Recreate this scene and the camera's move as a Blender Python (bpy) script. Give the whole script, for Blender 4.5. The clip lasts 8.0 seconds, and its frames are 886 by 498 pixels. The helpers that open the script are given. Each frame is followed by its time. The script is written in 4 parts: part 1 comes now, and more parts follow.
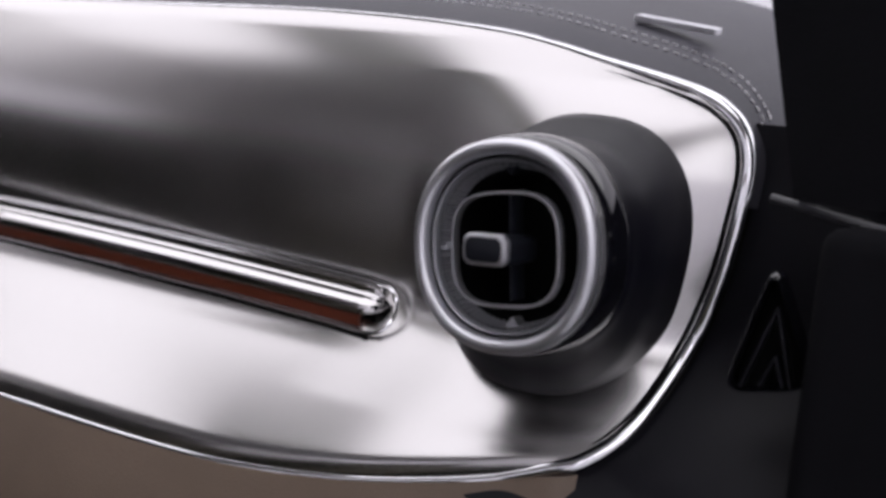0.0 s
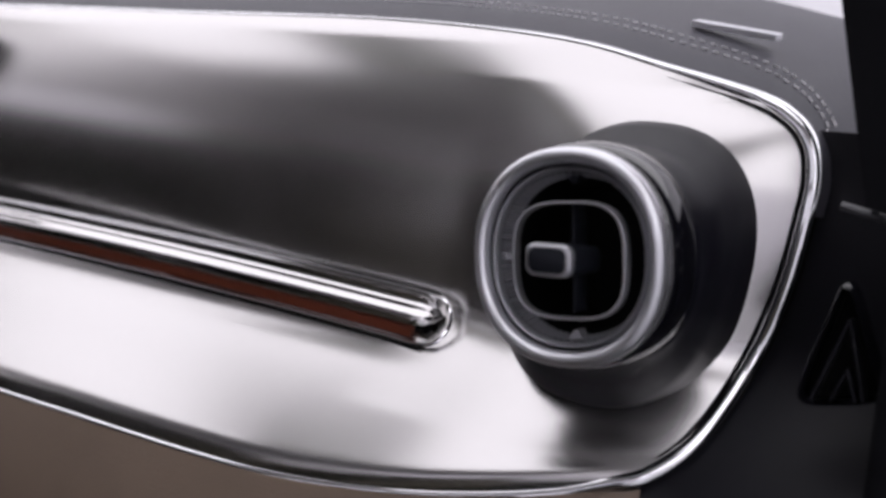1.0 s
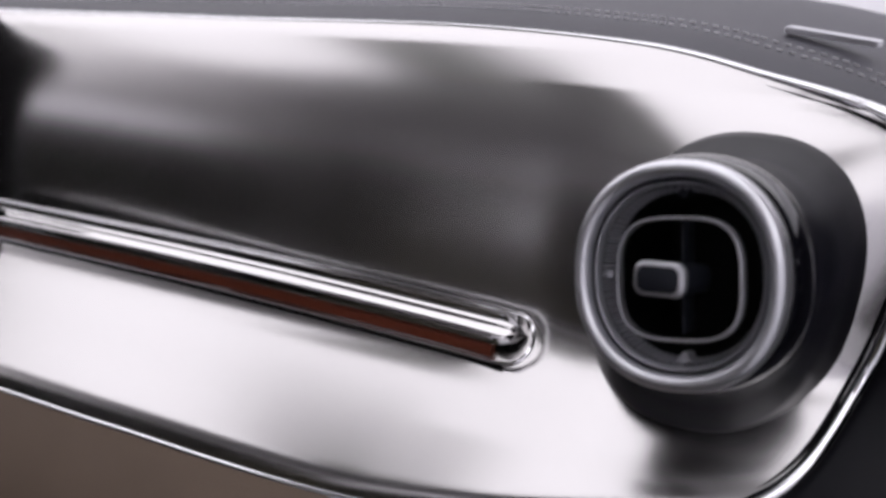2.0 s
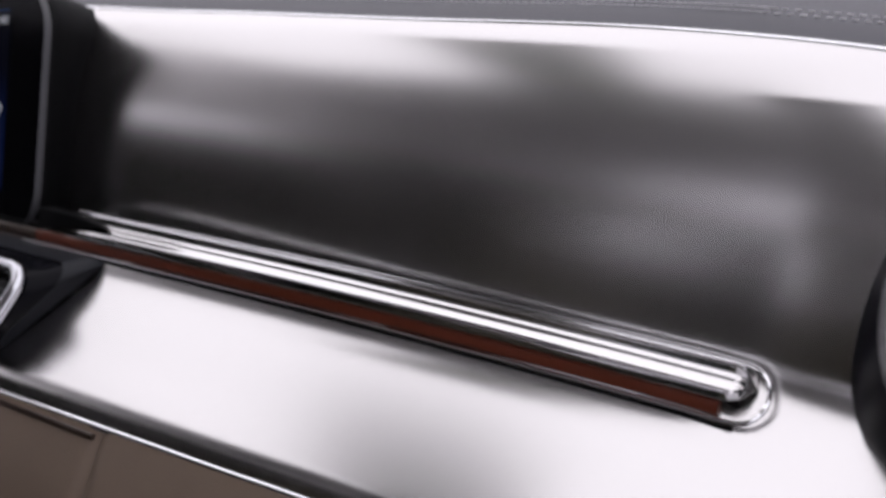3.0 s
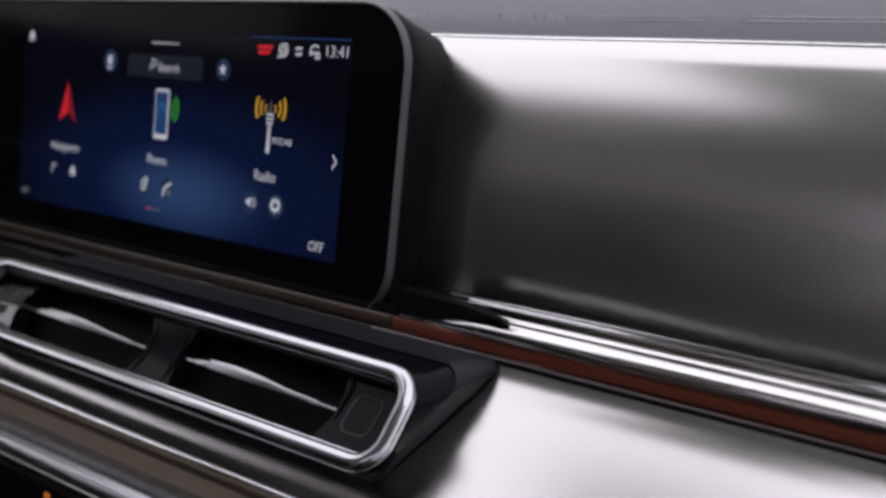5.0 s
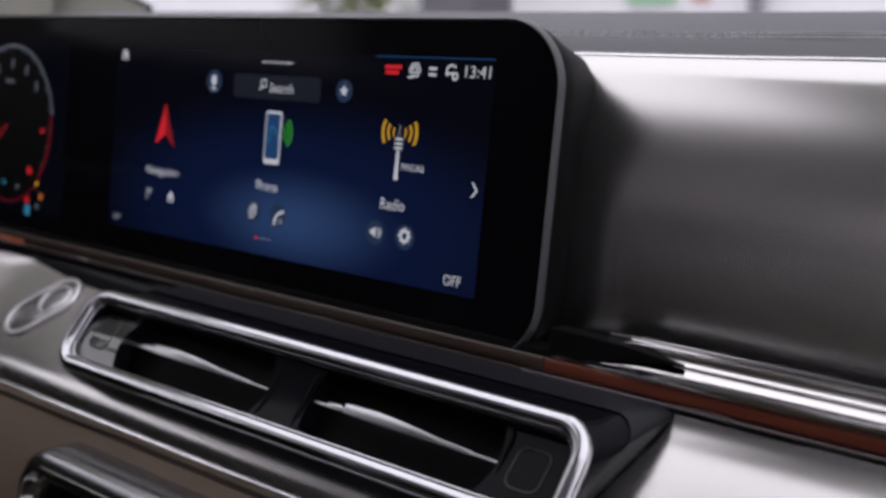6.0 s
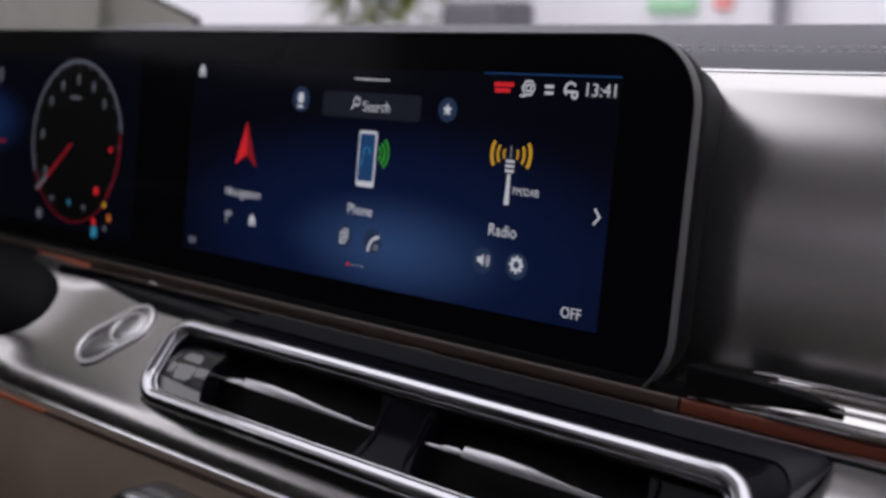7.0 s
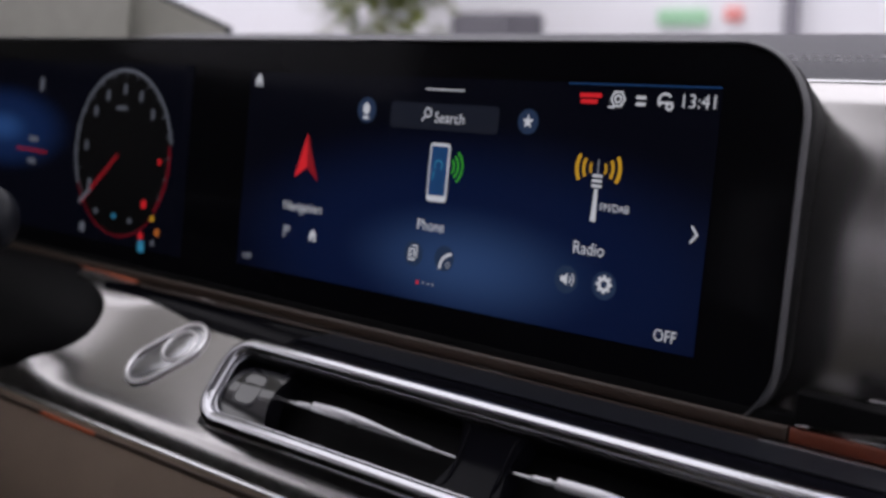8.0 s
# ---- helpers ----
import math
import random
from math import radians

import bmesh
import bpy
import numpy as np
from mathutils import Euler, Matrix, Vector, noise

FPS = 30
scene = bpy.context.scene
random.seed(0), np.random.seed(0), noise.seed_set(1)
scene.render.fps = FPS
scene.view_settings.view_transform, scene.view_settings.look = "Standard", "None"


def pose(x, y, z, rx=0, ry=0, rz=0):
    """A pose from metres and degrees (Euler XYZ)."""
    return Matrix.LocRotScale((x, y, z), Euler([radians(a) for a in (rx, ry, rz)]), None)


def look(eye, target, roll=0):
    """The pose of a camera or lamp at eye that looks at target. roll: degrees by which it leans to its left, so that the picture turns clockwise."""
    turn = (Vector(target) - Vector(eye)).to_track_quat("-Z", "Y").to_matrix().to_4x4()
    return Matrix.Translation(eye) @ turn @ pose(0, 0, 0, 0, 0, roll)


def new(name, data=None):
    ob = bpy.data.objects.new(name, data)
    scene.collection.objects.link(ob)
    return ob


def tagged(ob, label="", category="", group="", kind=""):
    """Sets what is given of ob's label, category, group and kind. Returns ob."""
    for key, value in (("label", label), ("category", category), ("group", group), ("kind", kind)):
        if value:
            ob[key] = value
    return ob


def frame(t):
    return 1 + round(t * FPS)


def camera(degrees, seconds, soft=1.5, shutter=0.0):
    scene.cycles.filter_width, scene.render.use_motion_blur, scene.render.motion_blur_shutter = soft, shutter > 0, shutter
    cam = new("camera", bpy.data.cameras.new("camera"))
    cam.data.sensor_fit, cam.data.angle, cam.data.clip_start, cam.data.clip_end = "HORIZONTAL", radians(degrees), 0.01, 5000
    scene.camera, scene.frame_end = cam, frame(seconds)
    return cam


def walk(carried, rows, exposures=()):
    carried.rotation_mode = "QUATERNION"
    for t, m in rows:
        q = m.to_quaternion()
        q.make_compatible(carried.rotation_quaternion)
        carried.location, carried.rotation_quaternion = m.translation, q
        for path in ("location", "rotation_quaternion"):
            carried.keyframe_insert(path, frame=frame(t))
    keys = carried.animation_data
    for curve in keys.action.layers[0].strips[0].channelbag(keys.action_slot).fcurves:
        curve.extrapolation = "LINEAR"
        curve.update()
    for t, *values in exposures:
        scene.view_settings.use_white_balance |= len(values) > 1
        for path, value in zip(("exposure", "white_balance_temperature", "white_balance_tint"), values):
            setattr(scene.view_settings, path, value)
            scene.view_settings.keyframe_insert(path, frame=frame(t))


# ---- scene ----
# The dashboard is laid out in its own axes: x to the passenger's side, y towards
# the windscreen, z up the face of the display, which leans back by nine degrees.
CAR = Matrix.Translation((0, 0, 1.15)) @ pose(0, 0, 0, -9, 0, 0)

# ---- camera ----
cam = camera(43.17, 8.0, soft=3.2)
cam.data.dof.use_dof = True
cam.data.dof.focus_distance = 0.48
cam.data.dof.aperture_fstop = 7.5
PATH = [
    (0, (0.7711, -0.4120, 0.0748), (0.4510, 0.0901, 0.0012), 5.94),
    (0.5, (0.7659, -0.4120, 0.0741), (0.4392, 0.0860, 0.0021), 5.76),
    (1, (0.7564, -0.4133, 0.0736), (0.4244, 0.0815, 0.0029), 5.61),
    (1.5, (0.7407, -0.4143, 0.0722), (0.4068, 0.0795, 0.0039), 5.50),
    (1.7, (0.7332, -0.4156, 0.0721), (0.3984, 0.0776, 0.0042), 5.50),
    (2.8, (0.6458, -0.4055, 0.0718), (0.3043, 0.0830, 0.0029), 5.95),
    (3, (0.6164, -0.4030, 0.0716), (0.2743, 0.0850, 0.0024), 5.95),
    (3.5, (0.5498, -0.4017, 0.0722), (0.2018, 0.0821, 0.0021), 5.91),
    (4, (0.4799, -0.3955, 0.0725), (0.1202, 0.0798, 0.0031), 5.75),
    (4.5, (0.4275, -0.3936, 0.0731), (0.0599, 0.0755, 0.0045), 5.56),
    (6, (0.3104, -0.4051, 0.0719), (-0.0679, 0.0569, 0.0132), 5.36),
    (6.5, (0.2813, -0.4066, 0.0729), (-0.1008, 0.0525, 0.0163), 5.28),
    (7, (0.2534, -0.4082, 0.0734), (-0.1313, 0.0490, 0.0191), 5.25),
    (7.5, (0.2305, -0.4116, 0.0725), (-0.1547, 0.0456, 0.0210), 5.29),
    (8, (0.2112, -0.4123, 0.0711), (-0.1755, 0.0438, 0.0226), 5.41),
]
walk(cam, [(t, CAR @ look(eye, target, roll)) for t, eye, target, roll in PATH])

# ---- light: a bright showroom, lit by an added, unseen glowing ceiling ----
world = bpy.data.worlds.new("world")
scene.world = world
world.use_nodes = True
world.node_tree.nodes["Background"].inputs[0].default_value = (0.9, 0.9, 1.0, 1)
world.node_tree.nodes["Background"].inputs[1].default_value = 0.15
scene.view_settings.exposure = 0.0


# ---- materials ----
def material(name, color, rough=0.5, metal=0.0, vary=0.12, scale=30.0, bump=0.0, bump_scale=400.0,
             stretch=(1, 1, 1), coat=0.0, emit=0.0, specular=0.5, sheen=0.0, rough_vary=0.08):
    m = bpy.data.materials.new(name)
    m.use_nodes = True
    t = m.node_tree
    b = t.nodes["Principled BSDF"]
    b.inputs["Metallic"].default_value = metal
    b.inputs["Coat Weight"].default_value = coat
    b.inputs["Coat Roughness"].default_value = 0.04
    b.inputs["Specular IOR Level"].default_value = specular
    b.inputs["Sheen Weight"].default_value = sheen
    if emit:
        b.inputs["Emission Color"].default_value = (*color, 1)
        b.inputs["Emission Strength"].default_value = emit
    co = t.nodes.new("ShaderNodeTexCoord")
    mp = t.nodes.new("ShaderNodeMapping")
    mp.inputs["Scale"].default_value = stretch
    t.links.new(co.outputs["Object"], mp.inputs["Vector"])
    n = t.nodes.new("ShaderNodeTexNoise")
    n.inputs["Scale"].default_value, n.inputs["Detail"].default_value = scale, 6
    t.links.new(mp.outputs[0], n.inputs["Vector"])
    n2 = t.nodes.new("ShaderNodeTexNoise")
    n2.inputs["Scale"].default_value, n2.inputs["Detail"].default_value = bump_scale, 3
    t.links.new(mp.outputs[0], n2.inputs["Vector"])
    mix = t.nodes.new("ShaderNodeMix")
    mix.data_type = "RGBA"
    mix.inputs[6].default_value = (*[max(0, c * (1 - vary)) for c in color], 1)
    mix.inputs[7].default_value = (*[min(1, c * (1 + vary)) for c in color], 1)
    t.links.new(n.outputs[0], mix.inputs[0])
    t.links.new(mix.outputs[2], b.inputs["Base Color"])
    r = t.nodes.new("ShaderNodeMapRange")
    r.inputs[3].default_value, r.inputs[4].default_value = max(0.0, rough - rough_vary), min(1, rough + rough_vary)
    t.links.new(n2.outputs[0], r.inputs[0])
    t.links.new(r.outputs[0], b.inputs["Roughness"])
    if bump:
        u = t.nodes.new("ShaderNodeBump")
        u.inputs["Strength"].default_value, u.inputs["Distance"].default_value = bump, 0.0005
        t.links.new(n2.outputs[0], u.inputs["Height"])
        t.links.new(u.outputs[0], b.inputs["Normal"])
    return m


BRUSHED = material("brushed_metal", (0.555, 0.54, 0.54), 0.245, 1.0, 0.012, 60, 0.0, 150, (0.02, 1, 1), rough_vary=0.008)
STRIP_METAL = material("satin_chrome", (0.60, 0.585, 0.585), 0.13, 1.0, 0.015, 60, 0.0, 200, (0.03, 1, 1), rough_vary=0.01)
CHROME = material("chrome", (0.80, 0.80, 0.82), 0.10, 1.0, 0.03, 80, rough_vary=0.03)
SATIN = material("satin_silver", (0.60, 0.60, 0.63), 0.33, 0.9, 0.03, 150, rough_vary=0.02)
DARK_CHROME = material("dark_chrome", (0.50, 0.50, 0.53), 0.14, 1.0, 0.03, 80, rough_vary=0.03)
FRAME_METAL = material("smoked_metal", (0.33, 0.33, 0.35), 0.24, 1.0, 0.01, 30, 0.0, 60, rough_vary=0.01)
BASE_BLACK = material("smooth_black_plastic", (0.004, 0.004, 0.007), 0.38, 0, 0.2, 40, 0.0, 60, specular=0.14)
CAP_BLACK = material("charcoal_soft_plastic", (0.006, 0.006, 0.009), 0.45, 0, 0.25, 60, 0.15, 2500, specular=0.22)
# gloss black with its reflection damped, for parts that should look shaded
DIM_GLOSS = material("damped_gloss_plastic", (0.004, 0.004, 0.006), 0.14, 0, 0.1, 40, 0.0, 60, specular=0.05, rough_vary=0.02)
LEVER_METAL = material("grey_satin_metal", (0.42, 0.42, 0.44), 0.26, 1.0, 0.03, 150, rough_vary=0.02)
FROSTED = material("frosted_silver", (0.82, 0.81, 0.83), 0.30, 0.8, 0.03, 150, rough_vary=0.02)
FLUTED = material("fluted_grey", (0.46, 0.46, 0.49), 0.35, 0.7, 0.05, 200)
BROWN = material("dark_brown_inlay", (0.035, 0.022, 0.016), 0.35, 0.1, 0.25, 20, stretch=(0.1, 1, 1))
GLOSS_BLACK = material("piano_black", (0.004, 0.004, 0.006), 0.06, 0, 0.2, 40, specular=0.9, rough_vary=0.02)
DISPLAY_GLASS = material("dark_cover_glass", (0.003, 0.003, 0.004), 0.12, 0, 0.2, 40, specular=0.06, rough_vary=0.02)
SOFT_BLACK = material("soft_black_plastic", (0.008, 0.009, 0.013), 0.45, 0, 0.25, 60, 0.15, 2500, specular=0.2)
DEEP_BLACK = material("deep_black_plastic", (0.002, 0.002, 0.0025), 0.6, 0, 0.2, 60, specular=0.08)
GREY_PLASTIC = material("grey_plastic", (0.05, 0.05, 0.056), 0.4, 0, 0.15, 60, 0.2, 2500)
LEATHER_TOP = material("charcoal_leather", (0.046, 0.045, 0.056), 0.55, 0, 0.15, 25, 0.3, 1100, specular=0.35)
LEATHER_LOW = material("taupe_leather", (0.150, 0.110, 0.082), 0.5, 0, 0.15, 25, 0.6, 1100)
THREAD = material("grey_thread", (0.62, 0.61, 0.63), 0.7, 0, 0.2, 300)
AMBIENT = material("amber_light_guide", (0.26, 0.050, 0.018), 0.4, 0, 0.25, 20, emit=0.12, stretch=(0.1, 1, 1))
RED_SEAL = material("copper_red_inlay", (0.12, 0.027, 0.013), 0.35, 0.2, 0.25, 20, stretch=(0.1, 1, 1))
CLOTH = material("grey_cloth", (0.30, 0.295, 0.26), 0.9, 0, 0.15, 60, 0.5, 900)
DARK_CLOTH = material("black_cloth", (0.0085, 0.008, 0.006), 0.9, 0, 0.3, 60, 0.5, 900, specular=0.15)
DOOR_BLACK = material("black_door_cloth", (0.0030, 0.0030, 0.0042), 0.9, 0, 0.3, 60, 0.4, 900, specular=0.12)
SEAT_LEATHER = material("dark_seat_leather", (0.080, 0.072, 0.050), 0.6, 0, 0.2, 30, 0.4, 500)


def glow(name, color, strength):
    m = bpy.data.materials.new(name)
    m.use_nodes = True
    b = m.node_tree.nodes["Principled BSDF"]
    b.inputs["Base Color"].default_value = (0.01, 0.01, 0.01, 1)
    b.inputs["Roughness"].default_value = 0.25
    b.inputs["Specular IOR Level"].default_value = 0.06
    b.inputs["Emission Color"].default_value = (*color, 1)
    b.inputs["Emission Strength"].default_value = strength
    return m


# ---- mesh helpers ----
def part(name, bm, mat, parent=None, label="", smooth=True, place=CAR, angle=40):
    """Links a bmesh, given in the dashboard's axes, as one mesh object."""
    bmesh.ops.recalc_face_normals(bm, faces=bm.faces)
    if place is not None:
        bm.transform(place)
    me = bpy.data.meshes.new(name)
    if smooth:
        for f in bm.faces:
            f.smooth = True
        for e in bm.edges:
            if len(e.link_faces) == 2 and e.calc_face_angle(0) > radians(angle):
                e.smooth = False
    bm.to_mesh(me)
    bm.free()
    me.materials.append(mat)
    ob = new(name, me)
    if parent is not None:
        ob.parent = parent
    if label:
        ob["label"] = label
    return ob


def thing(name, at, label, category, group="", kind=""):
    ob = new(name)
    ob.empty_display_size = 0.02
    ob.location = CAR @ Vector(at)
    bpy.context.view_layer.update()
    return tagged(ob, label, category, group, kind)


def under(ob, parent):
    """Hangs a world-built part under an Empty that has a place of its own."""
    ob.parent = parent
    ob.matrix_parent_inverse = Matrix.Translation(parent.location).inverted()
    return ob


def sub(name, bm, mat, parent, label="", **more):
    """A part of a thing; the thing may be an Empty or a mesh at the origin."""
    return under(part(name, bm, mat, None, label, **more), parent)


def sheet(f, nu, nv, thick=0.0):
    """A grid of points f(u, v), u and v from 0 to 1."""
    bm = bmesh.new()
    rows = [[bm.verts.new(f(i / nu, j / nv)) for j in range(nv + 1)] for i in range(nu + 1)]
    for i in range(nu):
        for j in range(nv):
            bm.faces.new((rows[i][j], rows[i + 1][j], rows[i + 1][j + 1], rows[i][j + 1]))
    if thick:
        bmesh.ops.recalc_face_normals(bm, faces=bm.faces)
        bmesh.ops.solidify(bm, geom=bm.faces[:], thickness=thick)
    return bm


def smooth_path(points, n=8, closed=False):
    """Catmull-Rom through the points."""
    p = [Vector(q) for q in points]
    out = []
    m = len(p)
    for i in range(m if closed else m - 1):
        if closed:
            a, b, c, d = p[(i - 1) % m], p[i], p[(i + 1) % m], p[(i + 2) % m]
        else:
            b, c = p[i], p[i + 1]
            a = p[i - 1] if i else b + (b - c)
            d = p[i + 2] if i + 2 < m else c + (c - b)
        for k in range(n):
            s = k / n
            out.append(0.5 * (2 * b + (c - a) * s + (2 * a - 5 * b + 4 * c - d) * s * s + (3 * b - a - 3 * c + d) * s ** 3))
    if not closed:
        out.append(p[-1])
    return out


def sweep(path, section, closed=False, up=(0, -1, 0), caps=True, scale=None):
    """Carries a closed section (side, up) along a path. up: the way its second axis faces."""
    bm = bmesh.new()
    m = len(path)
    rings = []
    for i, q in enumerate(path):
        a = path[(i - 1) % m] if closed or i else q
        b = path[(i + 1) % m] if closed or i < m - 1 else q
        along = (b - a).normalized()
        side = along.cross(Vector(up)).normalized()
        top = side.cross(along).normalized()
        k = scale(i / (m - 1)) if scale else 1.0
        rings.append([bm.verts.new(q + side * s * k + top * t * k) for s, t in section])
    n = len(section)
    for i in range(m if closed else m - 1):
        for j in range(n):
            bm.faces.new((rings[i][j], rings[(i + 1) % m][j], rings[(i + 1) % m][(j + 1) % n], rings[i][(j + 1) % n]))
    if caps and not closed:
        bm.faces.new(rings[0])
        bm.faces.new(rings[-1][::-1])
    return bm


def circle(r, n=12, sx=1.0, sy=1.0):
    return [(r * sx * math.cos(2 * math.pi * k / n), r * sy * math.sin(2 * math.pi * k / n)) for k in range(n)]


def rrect(w, h, r, n=8):
    """A rounded rectangle of width w and height h round the origin."""
    out = []
    for cx, cy, a0 in ((w / 2 - r, h / 2 - r, 0), (-w / 2 + r, h / 2 - r, 90), (-w / 2 + r, -h / 2 + r, 180), (w / 2 - r, -h / 2 + r, 270)):
        for k in range(n + 1):
            a = radians(a0 + 90 * k / n)
            out.append((cx + r * math.cos(a), cy + r * math.sin(a)))
    return out


def squircle(w, h, n=64, e=2.6):
    out = []
    for k in range(n):
        a = 2 * math.pi * k / n
        c, s = math.cos(a), math.sin(a)
        out.append((w / 2 * math.copysign(abs(c) ** (2 / e), c), h / 2 * math.copysign(abs(s) ** (2 / e), s)))
    return out


def loft(loops, cap_start=False, cap_end=False, closed=False):
    """Skins closed loops of equal length."""
    bm = bmesh.new()
    rings = [[bm.verts.new(q) for q in loop] for loop in loops]
    n = len(rings[0])
    m = len(rings)
    for i in range(m if closed else m - 1):
        for j in range(n):
            a, b = rings[i], rings[(i + 1) % m]
            bm.faces.new((a[j], a[(j + 1) % n], b[(j + 1) % n], b[j]))
    if cap_start:
        bm.faces.new(rings[0][::-1])
    if cap_end:
        bm.faces.new(rings[-1])
    return bm


def block(lo, hi, bevel=0.0, segments=3):
    bm = bmesh.new()
    bmesh.ops.create_cube(bm, size=1)
    for v in bm.verts:
        v.co = Vector([lo[k] + (v.co[k] + 0.5) * (hi[k] - lo[k]) for k in range(3)])
    if bevel:
        bmesh.ops.bevel(bm, geom=bm.edges[:], offset=bevel, segments=segments, profile=0.5, affect="EDGES")
    return bm


def plate(outline, origin, ax, ay, depth, bevel=0.0):
    """A solid with a flat outline, in the plane of ax and ay, pushed back by depth (against ax x ay)."""
    o, ax, ay = Vector(origin), Vector(ax), Vector(ay)
    nn = ax.cross(ay).normalized()
    base = [o + ax * a + ay * b for a, b in outline]
    mid = sum(base, Vector()) / len(base)
    if bevel:
        inner = [q + (mid - q).normalized() * bevel for q in base]
        loops = [[q - nn * depth for q in base], [q - nn * bevel for q in base], [q - nn * bevel * 0.3 + (i - q) * 0.3 for q, i in zip(base, inner)], inner]
    else:
        loops = [[q - nn * depth for q in base], base]
    return loft(loops, True, True)


# ---- the showroom ----
WALL = material("white_wall", (0.80, 0.79, 0.82), 0.8, 0, 0.03, 2)
CEILING_LIGHT = glow("light_ceiling", (0.98, 0.95, 1.02), 1.80)
FLOOR = material("pale_floor", (0.36, 0.36, 0.37), 0.35, 0, 0.1, 1.5)
FOLIAGE = material("leaf", (0.17, 0.20, 0.03), 0.5, 0, 0.4, 12)
GREEN = material("green_sign", (0.36, 0.62, 0.40), 0.5)
PALE_GREY = material("grey_metal_post", (0.22, 0.21, 0.24), 0.5)
RED = material("red_sign", (0.80, 0.30, 0.28), 0.5)
DARK = material("dark_frame", (0.09, 0.085, 0.10), 0.5)


def room():
    for name, lo, hi in (("wall_north", (-12, 6.0, 0), (8, 6.2, 4.6)), ("wall_south", (-12, -8.2, 0), (8, -8.0, 4.6)),
                         ("wall_west", (-12.2, -8.2, 0), (-12, 6.2, 4.6)), ("wall_east", (8, -8.2, 0), (8.2, 6.2, 4.6))):
        tagged(part(name, block(lo, hi), WALL, place=None, smooth=False), "plain white showroom wall", "wall", kind="structure")
    tagged(part("floor", block((-12.2, -8.2, -0.2), (8.2, 6.2, 0)), FLOOR, place=None, smooth=False), "pale grey polished floor", "floor", kind="structure")
    # the whole ceiling glows: an added light source, out of view
    tagged(part("ceiling", block((-12.2, -8.2, 4.6), (8.2, 6.2, 4.8)), CEILING_LIGHT, place=None, smooth=False), "unseen glowing white ceiling, added as the main light", "ceiling", kind="structure")


room()


# ---- cabin added to shape what the metal reflects: roof, pillars, doors ----
ROOF = material("headliner", (0.66, 0.64, 0.64), 0.95, 0, 0.08, 40, 0.3, 600)


def cabin():
    shell = thing("car_cabin", (0, -0.6, -1.0), "grey headliner roof, pillars and dark door trims added to shape the dashboard's reflections", "car body")
    # roof from the windscreen's header backwards, its front edge set for the shelf's reflection
    sub("roof", block((-0.95, -2.6, 0.62), (0.95, -0.63, 0.66), 0.015), ROOF, shell)
    sub("rear_wall", block((-0.62, -2.65, -0.9), (0.95, -2.6, 0.20), 0.01), DARK_CLOTH, shell)
    # unseen blocks below and above a slot that throws the panel's bright streak
    sub("rear_slot_foot", block((-0.95, -2.65, -0.9), (-0.62, -2.6, -0.32), 0.01), DARK_CLOTH, shell)
    sub("rear_slot_top", block((-0.95, -2.65, 0.06), (-0.62, -2.6, 0.42), 0.01), CLOTH, shell)
    sub("cabin_floor", block((-0.95, -2.6, -0.75), (0.95, 0.30, -0.70), 0.01), DARK_CLOTH, shell)
    sub("firewall", block((-0.95, 0.32, -0.75), (0.95, 0.35, 0.05), 0.01), DARK_CLOTH, shell)
    # the driver's side is closed; the passenger's door stands open
    sub("door_trim", block((-0.93, -1.05, -0.75), (-0.86, 0.30, 0.15), 0.02), DARK_CLOTH, shell)
    sub("rear_trim", block((-0.93, -1.80, -0.75), (-0.86, -1.05, 0.27), 0.02), DARK_CLOTH, shell)
    # the same slot carried round the corner, again between two added blocks
    sub("quarter_slot_foot", block((-0.93, -2.6, -0.75), (-0.86, -1.80, -0.32), 0.02), DARK_CLOTH, shell)
    sub("quarter_slot_top", block((-0.93, -2.6, 0.06), (-0.86, -1.80, 0.30), 0.02), CLOTH, shell)
    for s in (-1, 1):
        a, b = sorted((s * 0.86, s * 0.93))
        # the left rail hangs lower to narrow the band reflected in the panel
        sub("roof_rail", block((a, -2.6, 0.42 if s > 0 else 0.27), (b, -0.45, 0.64), 0.02), ROOF, shell)
        sub("centre_pillar", block((a, -1.22, -0.75), (b, -1.02, 0.56), 0.02), ROOF, shell)
        sub("rear_pillar", block((a, -2.6, -0.75 if s > 0 else 0.10), (b, -2.30, 0.56), 0.02), ROOF, shell)
    sub("front_pillar", block((-0.93, -0.30, 0.10), (-0.86, 0.30, 0.60), 0.02), CLOTH, shell)
    # unseen block, added to narrow the driver's window in the panel's reflection
    sub("window_mask", block((-0.93, -1.05, 0.10), (-0.86, -0.80, 0.30), 0.02), CLOTH, shell)
    # unseen box overhead, placed so the shelf reflects a dark notch
    notch_block = thing("overhead_notch_block", (-0.07, -0.4, 0.6), "unseen grey overhead block, added for the dark notch in the shelf's reflection", "console")
    sub("body", block((-0.22, -0.64, 0.56), (0.06, -0.22, 0.615), 0.03, 4), CLOTH, notch_block)
    # seats out of view, only there as dark shapes for the metal to reflect
    for x in (-0.42, 0.42):
        seat = thing("front_seat", (x, -1.0, -0.7), "unseen dark leather front seat with a headrest, set low for the panel's reflection", "car seat", "front seats")
        sub("cushion", block((x - 0.25, -1.15, -0.70), (x + 0.25, -0.62, -0.52), 0.06, 4), SEAT_LEATHER, seat)
        sub("backrest", block((x - 0.25, -1.36, -0.62), (x + 0.25, -1.18, -0.12), 0.07, 4), SEAT_LEATHER, seat)
        sub("headrest", block((x - 0.14, -1.36, -0.11), (x + 0.14, -1.24, 0.05), 0.05, 4), SEAT_LEATHER, seat)
    return shell


